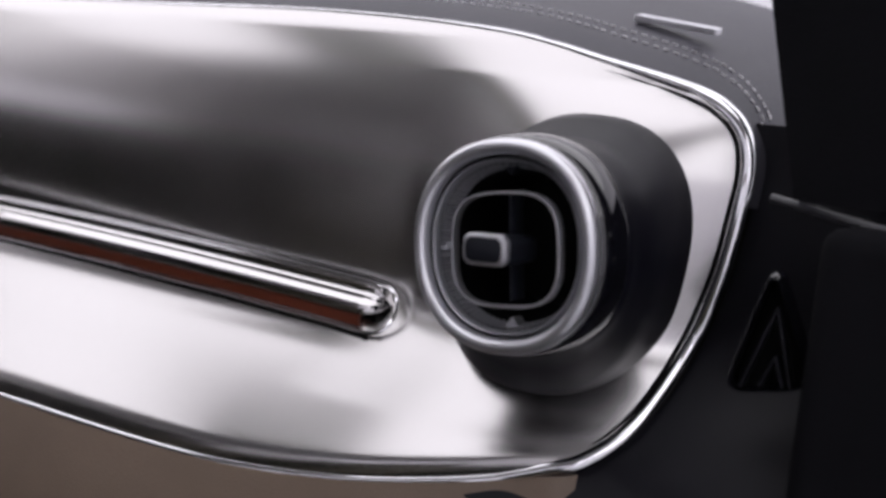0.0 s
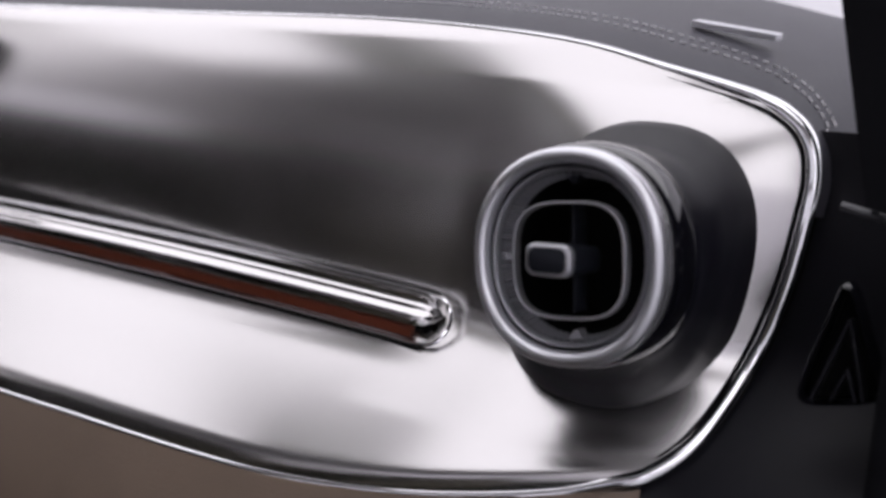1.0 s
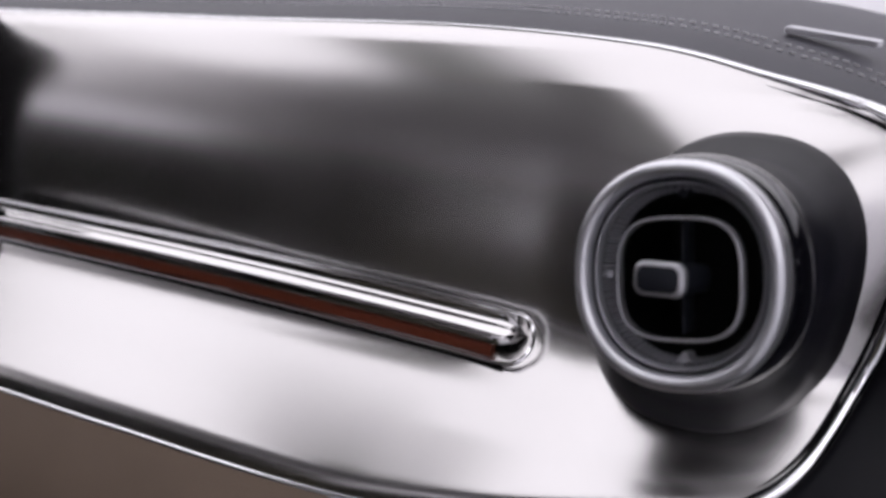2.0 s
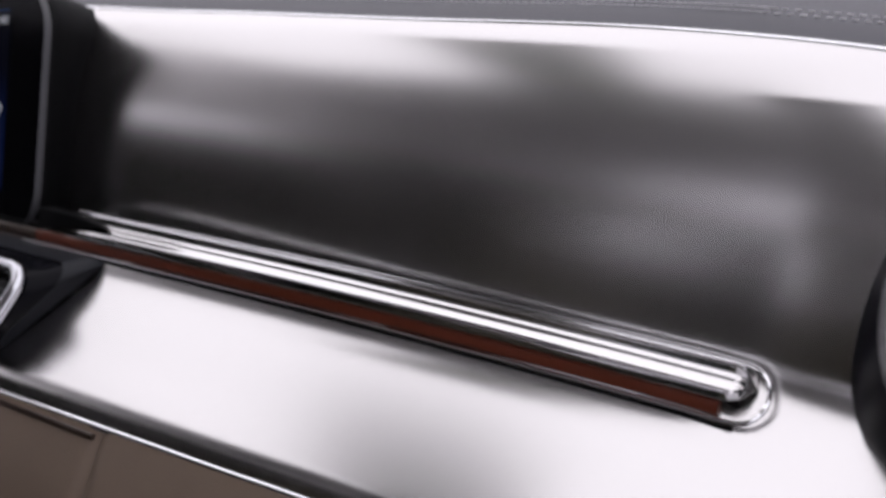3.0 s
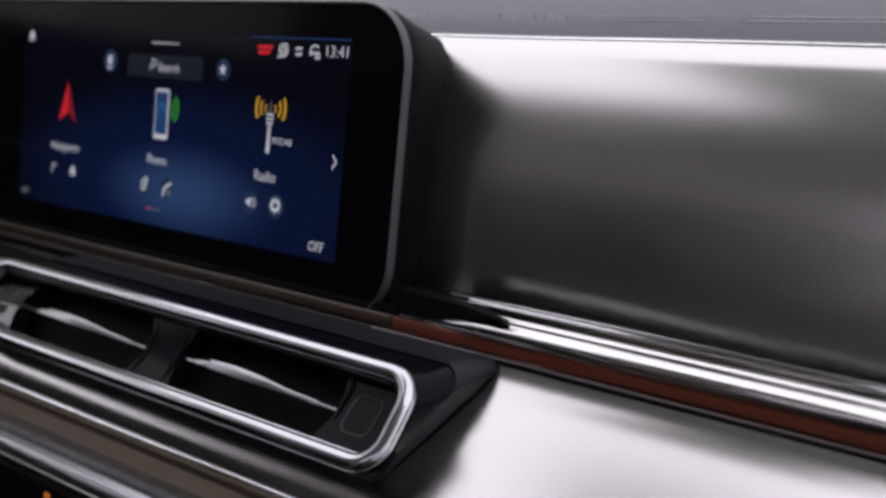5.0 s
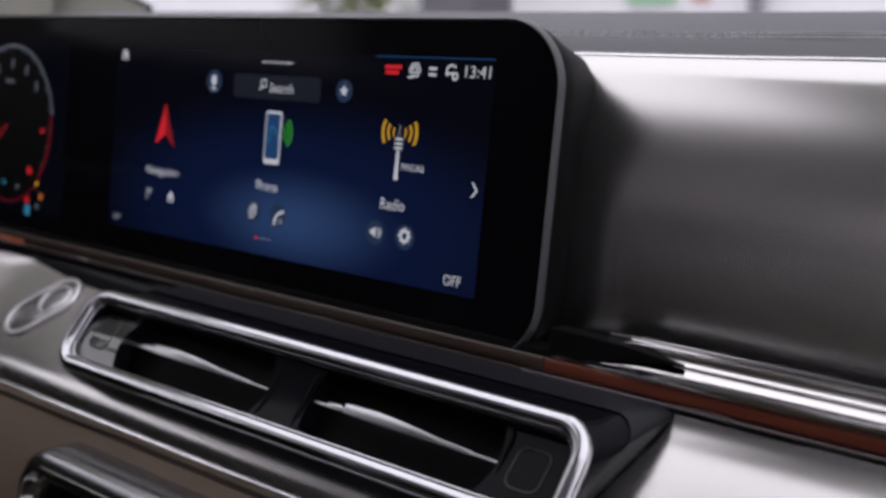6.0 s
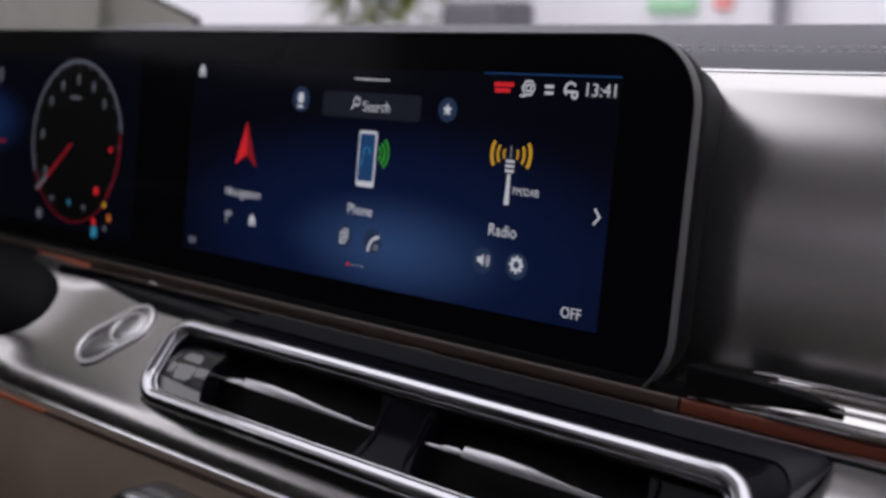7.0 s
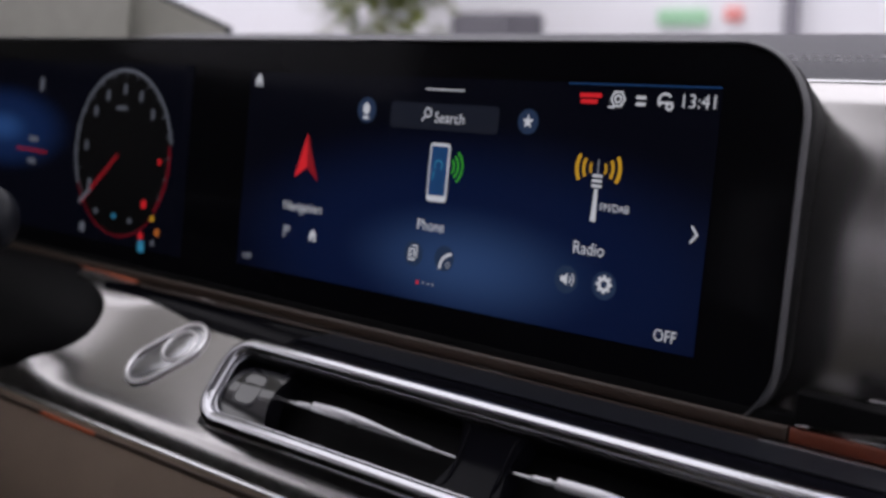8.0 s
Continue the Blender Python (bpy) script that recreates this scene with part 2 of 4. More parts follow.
cabin()


def at_hall(x, z, y=5.0):
    """A place far ahead of the car, named in the dashboard's axes."""
    return CAR @ Vector((x, y, z))


def hall_things():
    p = at_hall(-5.1, 1.0)
    plant = new("potted_plant")
    plant.location = (p.x, p.y, 0)
    tagged(plant, "leafy yellow-green potted plant standing by the white wall", "plant")
    bpy.context.view_layer.update()
    pot = loft([[Vector((p.x + r * math.cos(a * math.pi / 12), p.y + r * math.sin(a * math.pi / 12), z)) for a in range(24)] for r, z in ((0.16, 0.0), (0.22, 0.42), (0.23, 0.45), (0.20, 0.45), (0.19, 0.40))], True, True)
    sub("pot", pot, DARK, plant, place=None)
    sub("trunk", sweep([Vector((p.x, p.y, 0.4)), Vector((p.x + 0.03, p.y, 0.8)), Vector((p.x, p.y + 0.02, 1.3))], circle(0.02, 8), up=(1, 0, 0)), LEATHER_LOW, plant, place=None)
    rng = random.Random(4)
    bm = bmesh.new()
    for k in range(900):
        a, r, z = rng.uniform(0, 6.283), 0.55 * rng.random() ** 0.6, rng.gauss(1.55, 0.22)
        q = Vector((p.x + r * math.cos(a), p.y + 0.6 * r * math.sin(a), z))
        d = Vector((math.cos(a), math.sin(a), rng.uniform(-0.6, 0.5))).normalized() * rng.uniform(0.10, 0.2)
        w = d.cross(Vector((0, 0, 1))).normalized() * 0.04
        v = [bm.verts.new(e) for e in (q, q + d * 0.5 + w, q + d, q + d * 0.5 - w)]
        bm.faces.new(v)
    tagged(sub("foliage", bm, FOLIAGE, plant, place=None), kind="stuff")

    def sign(name, x0, x1, z0, z1, mat, label):
        a, b = at_hall(x0, z0), at_hall(x1, z1)
        ob = part(name, block((a.x, 5.955, min(a.z, b.z)), (b.x, 5.998, max(a.z, b.z)), 0.01), mat, place=None)
        tagged(ob, label, "sign")
    k = 1.165
    sign("wall_sign", -3.02 * k, -2.73 * k, 0.767 * k, 0.853 * k, GREEN, "small green sign on the white showroom wall")
    sign("wall_sign", -2.625 * k, -2.53 * k, 0.785 * k, 0.860 * k, RED, "small red sign on the white showroom wall")
    a, b = at_hall(-2.262 * k, 1), at_hall(-2.222 * k, 1)
    tagged(part("column", block((a.x, 5.85, 0), (b.x, 5.99, 4.6), 0.01), PALE_GREY, place=None), "slim grey column against the white wall", "column", kind="structure")
    a, b = at_hall(-4.36, 0.95), at_hall(-3.90, 0.95)
    stand = part("display_stand", block((a.x, 4.9, 0), (b.x, 5.3, 1.34), 0.05), DARK, place=None)
    tagged(stand, "dark grey display stand on the showroom floor", "stand")


hall_things()


# ---- dashboard fascia ----
def blend(a, b, k):
    h = max(0.0, min(1.0, 0.5 + 0.5 * (b - a) / k))
    return b + (a - b) * h - k * h * (1 - h)


def ease(a, b, x):
    s = max(0.0, min(1.0, (x - a) / (b - a)))
    return s * s * (3 - 2 * s)


TOP_EDGE = [(-0.62, 0.1180), (0.0, 0.1180), (0.15, 0.1185), (0.27, 0.1180), (0.4116, 0.1180), (0.510, 0.1125), (0.567, 0.1020), (0.6040, 0.0930)]
RIGHT_EDGE = [(0.6040, 0.0930), (0.6192, 0.0857), (0.6270, 0.0768), (0.6302, 0.0650), (0.6300, 0.0505), (0.6262, 0.0209), (0.6168, -0.0122), (0.6090, -0.0390), (0.5955, -0.0550)]
LOW_EDGE = [(0.5955, -0.0550), (0.5793, -0.0608), (0.5456, -0.0697), (0.4982, -0.0790), (0.4462, -0.0850), (0.3822, -0.0878), (0.2988, -0.0890), (0.24, -0.0898), (0.0, -0.0915), (-0.62, -0.0920)]
ALL = smooth_path([(x, 0, z) for x, z in TOP_EDGE + RIGHT_EDGE[1:] + LOW_EDGE[1:]], 12)
N1, N2 = 12 * (len(TOP_EDGE) - 1), 12 * (len(TOP_EDGE) + len(RIGHT_EDGE) - 2)
TOP, RIGHT, LOW = ALL[:N1 + 1], ALL[N1:N2 + 1], ALL[N2:][::-1]


def right_x(z):
    for a, b in zip(RIGHT, RIGHT[1:]):
        if b.z <= z <= a.z:
            return a.x + (b.x - a.x) * (a.z - z) / max(1e-9, a.z - b.z)
    return RIGHT[0].x if z > RIGHT[0].z else RIGHT[-1].x


def rail_z(x):
    """The rail sinks a little towards its rounded end."""
    return -0.0042 * max(0.0, (min(x, 0.49) - 0.22) / 0.26) ** 2


def face_y(x, z):
    """Depth of the metal panel: an upright, slightly hollow upper face that rolls back at its rims, over a shelf that comes forward."""
    t = z + 0.027
    up = 0.012 - 0.08 * t + 9.8 * max(0.0, t) ** 3 + 0.4 * max(0.0, z - 0.108) ** 2 / 0.012
    edge_x = right_x(z)
    # the right end rolls away from the cabin
    roll = 0.015 * max(0.0, min(1.1, (x - edge_x + 0.055) / 0.055)) ** 2 * (1 - 0.5 * ease(0.06, 0.11, z)) * (0.6 + 0.4 * ease(-0.05, 0.0, z))
    up += 0.018 * (1 - ease(0.03, 0.42, x))
    rim = -0.010 * ease(edge_x - 0.15, edge_x - 0.075, x) * (1 - ease(edge_x - 0.075, edge_x, x)) * (1 - ease(0.05, 0.115, z)) * (0.35 + 0.65 * ease(-0.03, 0.02, z))
    # the shelf rises into a cove below the rail, and flares up beside the steering column
    shelf = (1.05 - 0.20 * ease(0.42, 0.58, x)) * (z + 0.0265) - 31 * min(0.016, max(0.0, z + 0.040)) ** 2 * (1 - ease(0.45, 0.49, x)) + 6.0 * max(0.0, z + 0.024) * (1 - ease(0.40, 0.48, x))
    shelf -= 0.012 * (1 - ease(-0.43, -0.355, x)) * ease(-0.090, -0.066, z)
    return blend(up, shelf, 0.009 + 0.004 * ease(0.46, 0.58, x)) + rim + roll


def at(path, s):
    k = s * (len(path) - 1)
    i = min(int(k), len(path) - 2)
    return path[i].lerp(path[i + 1], k - i)


def by_x(path, s):
    """The point of a path at the share s of its way along x."""
    x = path[0].x + (path[-1].x - path[0].x) * s
    for a, b in zip(path, path[1:]):
        if a.x <= x <= b.x:
            return a.lerp(b, (x - a.x) / max(1e-9, b.x - a.x))
    return path[-1]


def fascia():
    top, low, right = TOP, LOW, RIGHT
    nu, nv = 150, 110
    ends = [(by_x(top, i / nu), by_x(low, i / nu)) for i in range(nu + 1)]
    sides = [at(right, j / nv) for j in range(nv + 1)]

    def point(u, v):
        t, b = ends[round(u * nu)]
        r = sides[round(v * nv)]
        l = top[0].lerp(low[0], v)
        q = t.lerp(b, v) + l.lerp(r, u) - (top[0].lerp(top[-1], u)).lerp(low[0].lerp(low[-1], u), v)
        y = face_y(q.x, q.z)
        # the front edge of the shelf drops as a rolled lip
        drop = (max(0.0, v - 0.94) / 0.06) ** 2 * (1 - ease(0.56, 0.60, q.x))
        return Vector((q.x, y + 0.0064 * drop, q.z - 0.0035 * drop))

    body = part("dashboard_fascia", sheet(point, nu, nv), BRUSHED)
    tagged(body, "brushed silver metal dashboard panel with a sloping shelf and rounded end", "dashboard panel")

    def rim(q, low):
        drop = (1 - ease(0.56, 0.60, q.x)) if low else 0.0
        return Vector((q.x, face_y(q.x, q.z) + 0.0058 * drop, q.z - 0.0035 * drop))

    bead = [rim(q, i > N2) for i, q in enumerate(ALL)]
    part("edge_trim", sweep(bead, circle(0.0025, 16, 1.0, 0.6), up=(0.3, -1, 0.35), scale=lambda s: 0.42 + 0.78 * ease(N1 * 0.75, N1 + 8, s * (len(ALL) - 1)) - 0.45 * ease(N2, N2 + 30, s * (len(ALL) - 1))), CHROME, body, "bright chrome edge bead")
    # a dark joint between panel and bead
    hub = Vector((0.3, 0, 0.02))
    inner = []
    for i, q in enumerate(ALL):
        a, b = ALL[max(0, i - 1)], ALL[min(len(ALL) - 1, i + 1)]
        d = (b - a).normalized()
        n = Vector((-d.z, 0, d.x))
        if n.dot(hub - q) < 0:
            n.negate()
        w = q + n * 0.0040
        drop = 0.55 * (1 - ease(0.56, 0.60, q.x)) if i > N2 else 0.0
        inner.append(Vector((w.x, face_y(w.x, w.z) + 0.0055 * drop + 0.0006, w.z - 0.0035 * drop)))
    inner = inner[N1 - 20:N2 + 8]
    part("joint", sweep(inner, circle(0.0012, 6), scale=lambda s: min(1.0, s * 6 + 0.05, (1 - s) * 6 + 0.05)), DEEP_BLACK, body, "dark joint")
    return body


fascia()


def accent_strip():
    """A creased metal rail along the foot of the upper face, with a red inlay and a thin bright lip under it."""
    x0, x1 = -0.62, 0.4800
    rail = thing("accent_rail", (0.2, 0.0, -0.02), "polished satin chrome rail with a copper-red inlay along the panel", "trim rail")
    # depth and height of the section from its top edge to the inlay: two convex beads with a crease between
    profile = smooth_path([(0.0080, 0, -0.0040), (-0.0012, 0, -0.0039), (-0.0020, 0, -0.0044), (-0.0021, 0, -0.0058), (-0.0022, 0, -0.0072), (-0.0030, 0, -0.0080), (-0.0038, 0, -0.0087), (-0.0042, 0, -0.0100),
                           (-0.0056, 0, -0.0112), (-0.0070, 0, -0.0122), (-0.0076, 0, -0.0134), (-0.0078, 0, -0.0156), (-0.0072, 0, -0.0172), (-0.0040, 0, -0.0176)], 4)
    span = len(profile) - 1

    def nose(u, v):
        x = 0.046 + (x1 - 0.046) * u
        grow = ease(0.046, 0.10, x)
        end = math.sqrt(max(0.0, 1 - max(0.0, (x - (x1 - 0.009)) / 0.009) ** 2))
        q = profile[round(v * span)]
        z = -0.0125 + (q.z + 0.0125) * end - 0.003 * (1 - grow) + rail_z(x)
        y = 0.0070 + (q.x - 0.0070) * (0.2 + 0.8 * end) * (0.55 + 0.45 * grow)
        return Vector((x, y, z))

    sub("bullnose", sheet(nose, 240, span), STRIP_METAL, rail, "satin chrome bullnose")

    def run(a, b, y, z, n=24):
        return [Vector((a + (b - a) * k / n, y, z + rail_z(a + (b - a) * k / n))) for k in range(n + 1)]

    sub("groove", sweep(run(x0, x1 - 0.004, 0.0055, -0.0215), rrect(0.014, 0.012, 0.001, 2)), DEEP_BLACK, rail)
    for a, b, mat, text in ((x0, 0.045, BROWN, "dark brown inlay"), (0.046, x1 - 0.010, RED_SEAL, "copper-red inlay")):
        sub("inlay", sweep(run(a, b, -0.0046, -0.0206), rrect(0.0062, 0.003, 0.0014, 3)), mat, rail, text)
    for a, b in ((x0, -0.482), (-0.4585, -0.379)):
        sub("light_inlay", sweep(run(a, b, -0.0056, -0.0240, 4), rrect(0.0044, 0.0024, 0.0008, 3)), AMBIENT, rail, "amber light inlay")
    wedge = plate([(0.047, -0.0160), (0.066, -0.0150), (0.110, -0.0080), (0.085, -0.0050), (0.047, -0.0040)], (0, -0.0066, 0), (1, 0, 0), (0, 0, 1), 0.012, 0.0012)
    sub("end_cover", wedge, DEEP_BLACK, rail, "black wedge-shaped end cover")
    sub("dark_lip", sweep(run(x0, 0.034, -0.0066, -0.0250, 4), circle(0.0010, 8)), BROWN, rail)
    d = rail_z(x1)
    turn = [Vector((x1 - 0.010, -0.0066, -0.0250 + d)), Vector((x1 + 0.001, -0.0058, -0.0238 + d)), Vector((x1 + 0.0065, -0.0020, -0.0175 + d)),
            Vector((x1 + 0.0055, 0.0016, -0.0090 + d)), Vector((x1 - 0.001, 0.0050, -0.0045 + d)), Vector((x1 - 0.010, 0.0062, -0.0036 + d))]
    path = run(0.035, x1 - 0.020, -0.0068, -0.0250) + smooth_path(turn, 6) + run(x1 - 0.020, 0.07, 0.0062, -0.0036)
    sub("lip", sweep(path, circle(0.0010, 8)), CHROME, rail, "thin bright chrome lip")
    sub("seam", sweep(run(0.035, x1 - 0.004, -0.0066, -0.0266), circle(0.0009, 6)), DEEP_BLACK, rail, "dark seam under the lip")

    # black sheet laid over the cove to stand in for its dark reflection
    def foot(u, v):
        x = -0.400 + 0.428 * u
        low = -0.0300 - 0.0085 * ease(-0.40, -0.28, x)
        z = -0.0255 + (low + 0.0255) * v
        return Vector((x, face_y(x, z) - 0.0008, z))

    sub("cove_dark_strip", sheet(foot, 60, 6, 0.0006), DIM_GLOSS, rail, "gloss black strip added to darken the cove under the inlay")
    return rail


accent_strip()


# ---- dash top, leather with a double seam ----
def dash_top():
    rim = [Vector((q.x, face_y(q.x, q.z) + 0.002, q.z + 0.0015)) for q in TOP]
    side = [Vector((q.x + 0.002, face_y(q.x, q.z) + 0.002, q.z)) for q in RIGHT]
    front = rim + side[1:50]
    n = len(front) - 1

    def point(u, v):
        q = at(front, u)
        turn = ease(0.55, 0.86, u)
        s = v ** 1.6
        back = Vector((q.x, q.y + 0.62 * s, q.z + 0.003 * ease(0, 0.02, s) + 0.046 * (1 - (1 - min(1.0, s / 0.42)) ** 2) + 0.012 * max(0.0, s - 0.42)))
        away = Vector((q.x + 0.10 * s, q.y + 0.25 * s, q.z - 0.004 * s))
        return back.lerp(away, turn * (0.75 if q.z > 0.08 else 1.0))

    body = part("dashboard_cover", sheet(point, n, 24), LEATHER_TOP)
    tagged(body, "charcoal leather dashboard top with a double grey seam", "dashboard cover")
    # stitches: two rows that follow the edge
    for row, v in enumerate((0.113, 0.145)):
        p = [point(i / 400, v) for i in range(401)]
        run = 0.0
        for a, b in zip(p, p[1:]):
            run += (b - a).length
            if run < 0.0042:
                continue
            run = 0.0
            if a.x < 0.44:
                continue
            d = (b - a).normalized()
            q = a + Vector((0, -0.0003, 0.0006))
            bm = sweep([q - d * 0.0013, q, q + d * 0.0013], circle(0.00045, 5))
            part("stitch", bm, THREAD, body)
        bm = bmesh.new()
        far = [q for q in p if q.x < 0.45]
        for a, b in zip(far, far[1:]):
            steps = max(1, int((b - a).length / 0.0042))
            d = (b - a).normalized()
            for s in range(steps):
                q = a.lerp(b, (s + 0.5) / steps) + Vector((0, -0.0003, 0.0006))
                w, h = Vector((0, 0.0004, 0)), Vector((0, 0, 0.0005))
                c = [q - d * 0.0013 - w, q + d * 0.0013 - w, q + d * 0.0013 + w, q - d * 0.0013 + w]
                lo = [bm.verts.new(e) for e in c]
                hi = [bm.verts.new(e + h) for e in c]
                bm.faces.new(hi)
                for m in range(4):
                    bm.faces.new((lo[m], lo[(m + 1) % 4], hi[(m + 1) % 4], hi[m]))
        tagged(part("seam_thread", bm, THREAD, body), kind="stuff")
    return body


dash_top()


def speaker_plaque():
    d = Vector((0.0385, 0.0, -0.0048)).normalized()
    side = Vector((0.0, 0.97, 0.2)).normalized()
    o = Vector((0.5755, 0.070, 0.1256))
    bm = plate(rrect(0.040, 0.008, 0.001, 3), o + Vector((0, 0, -0.0008)), d, side, 0.0026, 0.0006)
    tagged(part("dash_plaque", bm, SATIN), "small raised grey bar on the leather dashboard top", "sensor bar")


speaker_plaque()


# ---- lower dashboard ----
def lower_dash():
    def point(x0, x1):
        def f(u, v):
            x = x0 + (x1 - x0) * u
            q = by_x(LOW, min(1.0, (x - LOW[0].x) / (LOW[-1].x - LOW[0].x)))
            drop = 1 - ease(0.56, 0.60, x)
            y = face_y(q.x, q.z) + 0.0085 * drop - 0.016 * math.sin(min(1, v * 4) * math.pi / 2) * (1 - 0.6 * ease(0.40, 0.58, x)) + 0.10 * max(0, v - 0.2) ** 2
            pinch = 0.004 * (math.exp(-((x - x0) / 0.003) ** 2) + math.exp(-((x - x1) / 0.003) ** 2))
            return Vector((x, y + pinch, q.z - 0.0047 - 0.26 * v))
        return f
    a = part("glovebox_lid", sheet(point(0.1885, 0.590), 120, 20, -0.004), LEATHER_LOW)
    tagged(a, "taupe leather glovebox lid below the metal shelf", "glovebox")
    b = part("lower_dash_panel", sheet(point(-0.62, 0.1875), 220, 20, -0.004), LEATHER_LOW)
    tagged(b, "taupe leather lower dashboard panel beside the glovebox", "dashboard panel")
    # light guide tucked under the shelf's bright edge
    g = part("light_guide", sweep([Vector((-0.378, -0.0650, -0.0996)), Vector((-0.322, -0.0650, -0.0994))], rrect(0.0024, 0.003, 0.001, 2)), AMBIENT)
    part("dark_run", sweep([Vector((-0.62, -0.0650, -0.0996)), Vector((-0.379, -0.0650, -0.0996))], rrect(0.003, 0.003, 0.001, 2)), BROWN, g, "unlit brown run")
    part("dark_run", sweep([Vector((-0.321, -0.0650, -0.0994)), Vector((0.185, -0.0643, -0.0980))], rrect(0.003, 0.003, 0.001, 2)), BROWN, g, "unlit brown run")
    tagged(g, "thin amber ambient light strip under the shelf edge", "light strip")


lower_dash()


# ---- round air vent ----
def round_vent():
    c = Vector((0.5735, -0.065, 0.0282))
    lean = Matrix.Rotation(radians(8), 2)
    vent = thing("round_air_vent", (0.5765, 0.0, 0.0285), "round gloss-black turbine air vent with a satin silver ring", "air vent")
    W, H = 0.0760, 0.0785

    def turned(shape):
        return [lean @ Vector(q) for q in shape]

    def ring(w, h, y, dx=0.0, dz=0.0, e=2.22, n=72):
        return [Vector((c.x + dx + q.x, y, c.z + dz + q.y)) for q in turned(squircle(w, h, n, e))]

    # housing, a flaring body that runs back into the panel
    loops = [ring(W * 0.95, H * 0.95, -0.060), ring(W * 1.00, H * 1.00, -0.0585), ring(W * 1.035, H * 1.035, -0.055), ring(W * 1.055, H * 1.055, -0.050), ring(W * 1.065, H * 1.065, -0.0435),
             ring(W * 1.06, H * 1.06, -0.0425), ring(W * 1.03, H * 1.03, -0.0425)]
    sub("collar", loft(loops), GLOSS_BLACK, vent, "gloss black collar")

    def wide(w, h, y, x, z, e=2.3):
        return [Vector((x + a + 0.13 * b, y, z + b)) for a, b in squircle(w, h, 72, e)]

    loops = [ring(W * 1.03, H * 1.03, -0.0430), ring(W * 1.05, H * 1.05, -0.0420), ring(W * 1.05, H * 1.055, -0.036, 0.0, -0.001), wide(0.083, 0.091, -0.027, 0.5715, 0.0225), wide(0.0900, 0.104, -0.016, 0.5685, 0.0180),
             wide(0.0970, 0.116, -0.004, 0.5645, 0.0190), wide(0.1000, 0.121, 0.006, 0.5635, 0.0190), wide(0.1000, 0.121, 0.040, 0.5635, 0.0190)]
    sub("base", loft(loops), BASE_BLACK, vent, "matt black flared base")
    # outer ring, a rounded band
    loops = []
    for k in range(13):
        a = radians(-100 + 200 * k / 12)
        g = 0.0030 * math.sin(a)
        loops.append(ring(W - 0.0060 + 2 * g, H - 0.0060 + 2 * g, -0.0615 - 0.0042 * math.cos(a)))
    sub("ring", loft(loops), SATIN, vent, "satin silver outer ring")
    sub("gap", loft([ring(W - 0.0110, H - 0.0110, -0.0615), ring(W - 0.0112, H - 0.0112, -0.0575), ring(W - 0.0140, H - 0.0140, -0.0575)]), DEEP_BLACK, vent)
    # inner ring, set back behind a dark gap
    loops = [ring(W - 0.0134, H - 0.0134, -0.0575), ring(W - 0.0138, H - 0.0138, -0.0612), ring(W - 0.0152, H - 0.0152, -0.0622),
             ring(W - 0.0168, H - 0.0168, -0.0612), ring(W - 0.0176, H - 0.0176, -0.0585)]
    sub("inner_ring", loft(loops), SATIN, vent, "satin grey inner ring")
    # fluted wall
    n = 160
    for_loops = []
    for y, cut in ((-0.0590, 0.0), (-0.0515, 0.0034)):
        row = []
        for k, q in enumerate(turned(squircle(W - 0.0174 - cut, H - 0.0174 - cut, n, 2.22))):
            f = 1.0 - (0.030 if k % 2 else 0.0)
            row.append(Vector((c.x + q.x * f, y, c.z + q.y * f)))
        for_loops.append(row)
    sub("fluted_wall", loft(for_loops), FLUTED, vent, "finely fluted grey inner wall", smooth=False)
    sub("well", loft([ring(W - 0.0206, H - 0.0206, -0.0520), ring(W - 0.0225, H - 0.0225, -0.0470), ring(W - 0.0270, H - 0.0270, -0.0150)], cap_end=True), DEEP_BLACK, vent, "dark air duct")
    # slim inner frame
    path = [Vector((c.x + 0.0006 + q.x, -0.0605, c.z - 0.001 + q.y)) for q in turned(squircle(0.0440, 0.0412, 64, 3.2))]
    sub("frame", sweep(path, rrect(0.0012, 0.0045, 0.0005, 2), closed=True), SATIN, vent, "slim silver inner frame")
    # tapered lugs on the inner wall: top, bottom and both sides
    for ax, az in ((0, 1), (0, -1), (-1, 0), (1, 0)):
        d = lean @ Vector((ax, az))
        t = Vector((-d.y, d.x))
        loops = []
        for r, half in ((0.0298, 0.0034), (0.0285, 0.0020), (0.0272, 0.0012), (0.0262, 0.0009)):
            loops.append([Vector((c.x + d.x * r + t.x * e, y, c.z + d.y * r + t.y * e)) for e, y in ((-half, -0.0560), (half, -0.0560), (half, -0.0500), (-half, -0.0500))])
        sub("lug", loft(loops, True, True), SATIN if az < 0 or ax < 0 else SOFT_BLACK, vent)
    up = lean @ Vector((0, 0.020))
    sub("vane", sweep([Vector((c.x + up.x * k, -0.052, c.z + up.y * k)) for k in (1, -1)], rrect(0.0012, 0.010, 0.0005, 2)), SOFT_BLACK, vent)
    # control knob
    k = Vector((0.5712, -0.072, 0.0273))
    shape = [tuple(Matrix.Rotation(radians(4), 2) @ Vector(q)) for q in rrect(0.0185, 0.0116, 0.0038, 6)]
    loops = [[Vector((k.x + 0.002 + a * 0.85, y0, k.z + b * 0.85)) for a, b in shape] for y0 in (-0.050,)]
    loops += [[Vector((k.x + a * f, y0, k.z + b * f)) for a, b in shape] for y0, f in ((-0.0650, 0.97), (-0.0685, 0.98))]
    sub("knob_stem", loft(loops), SOFT_BLACK, vent, "black knob body")
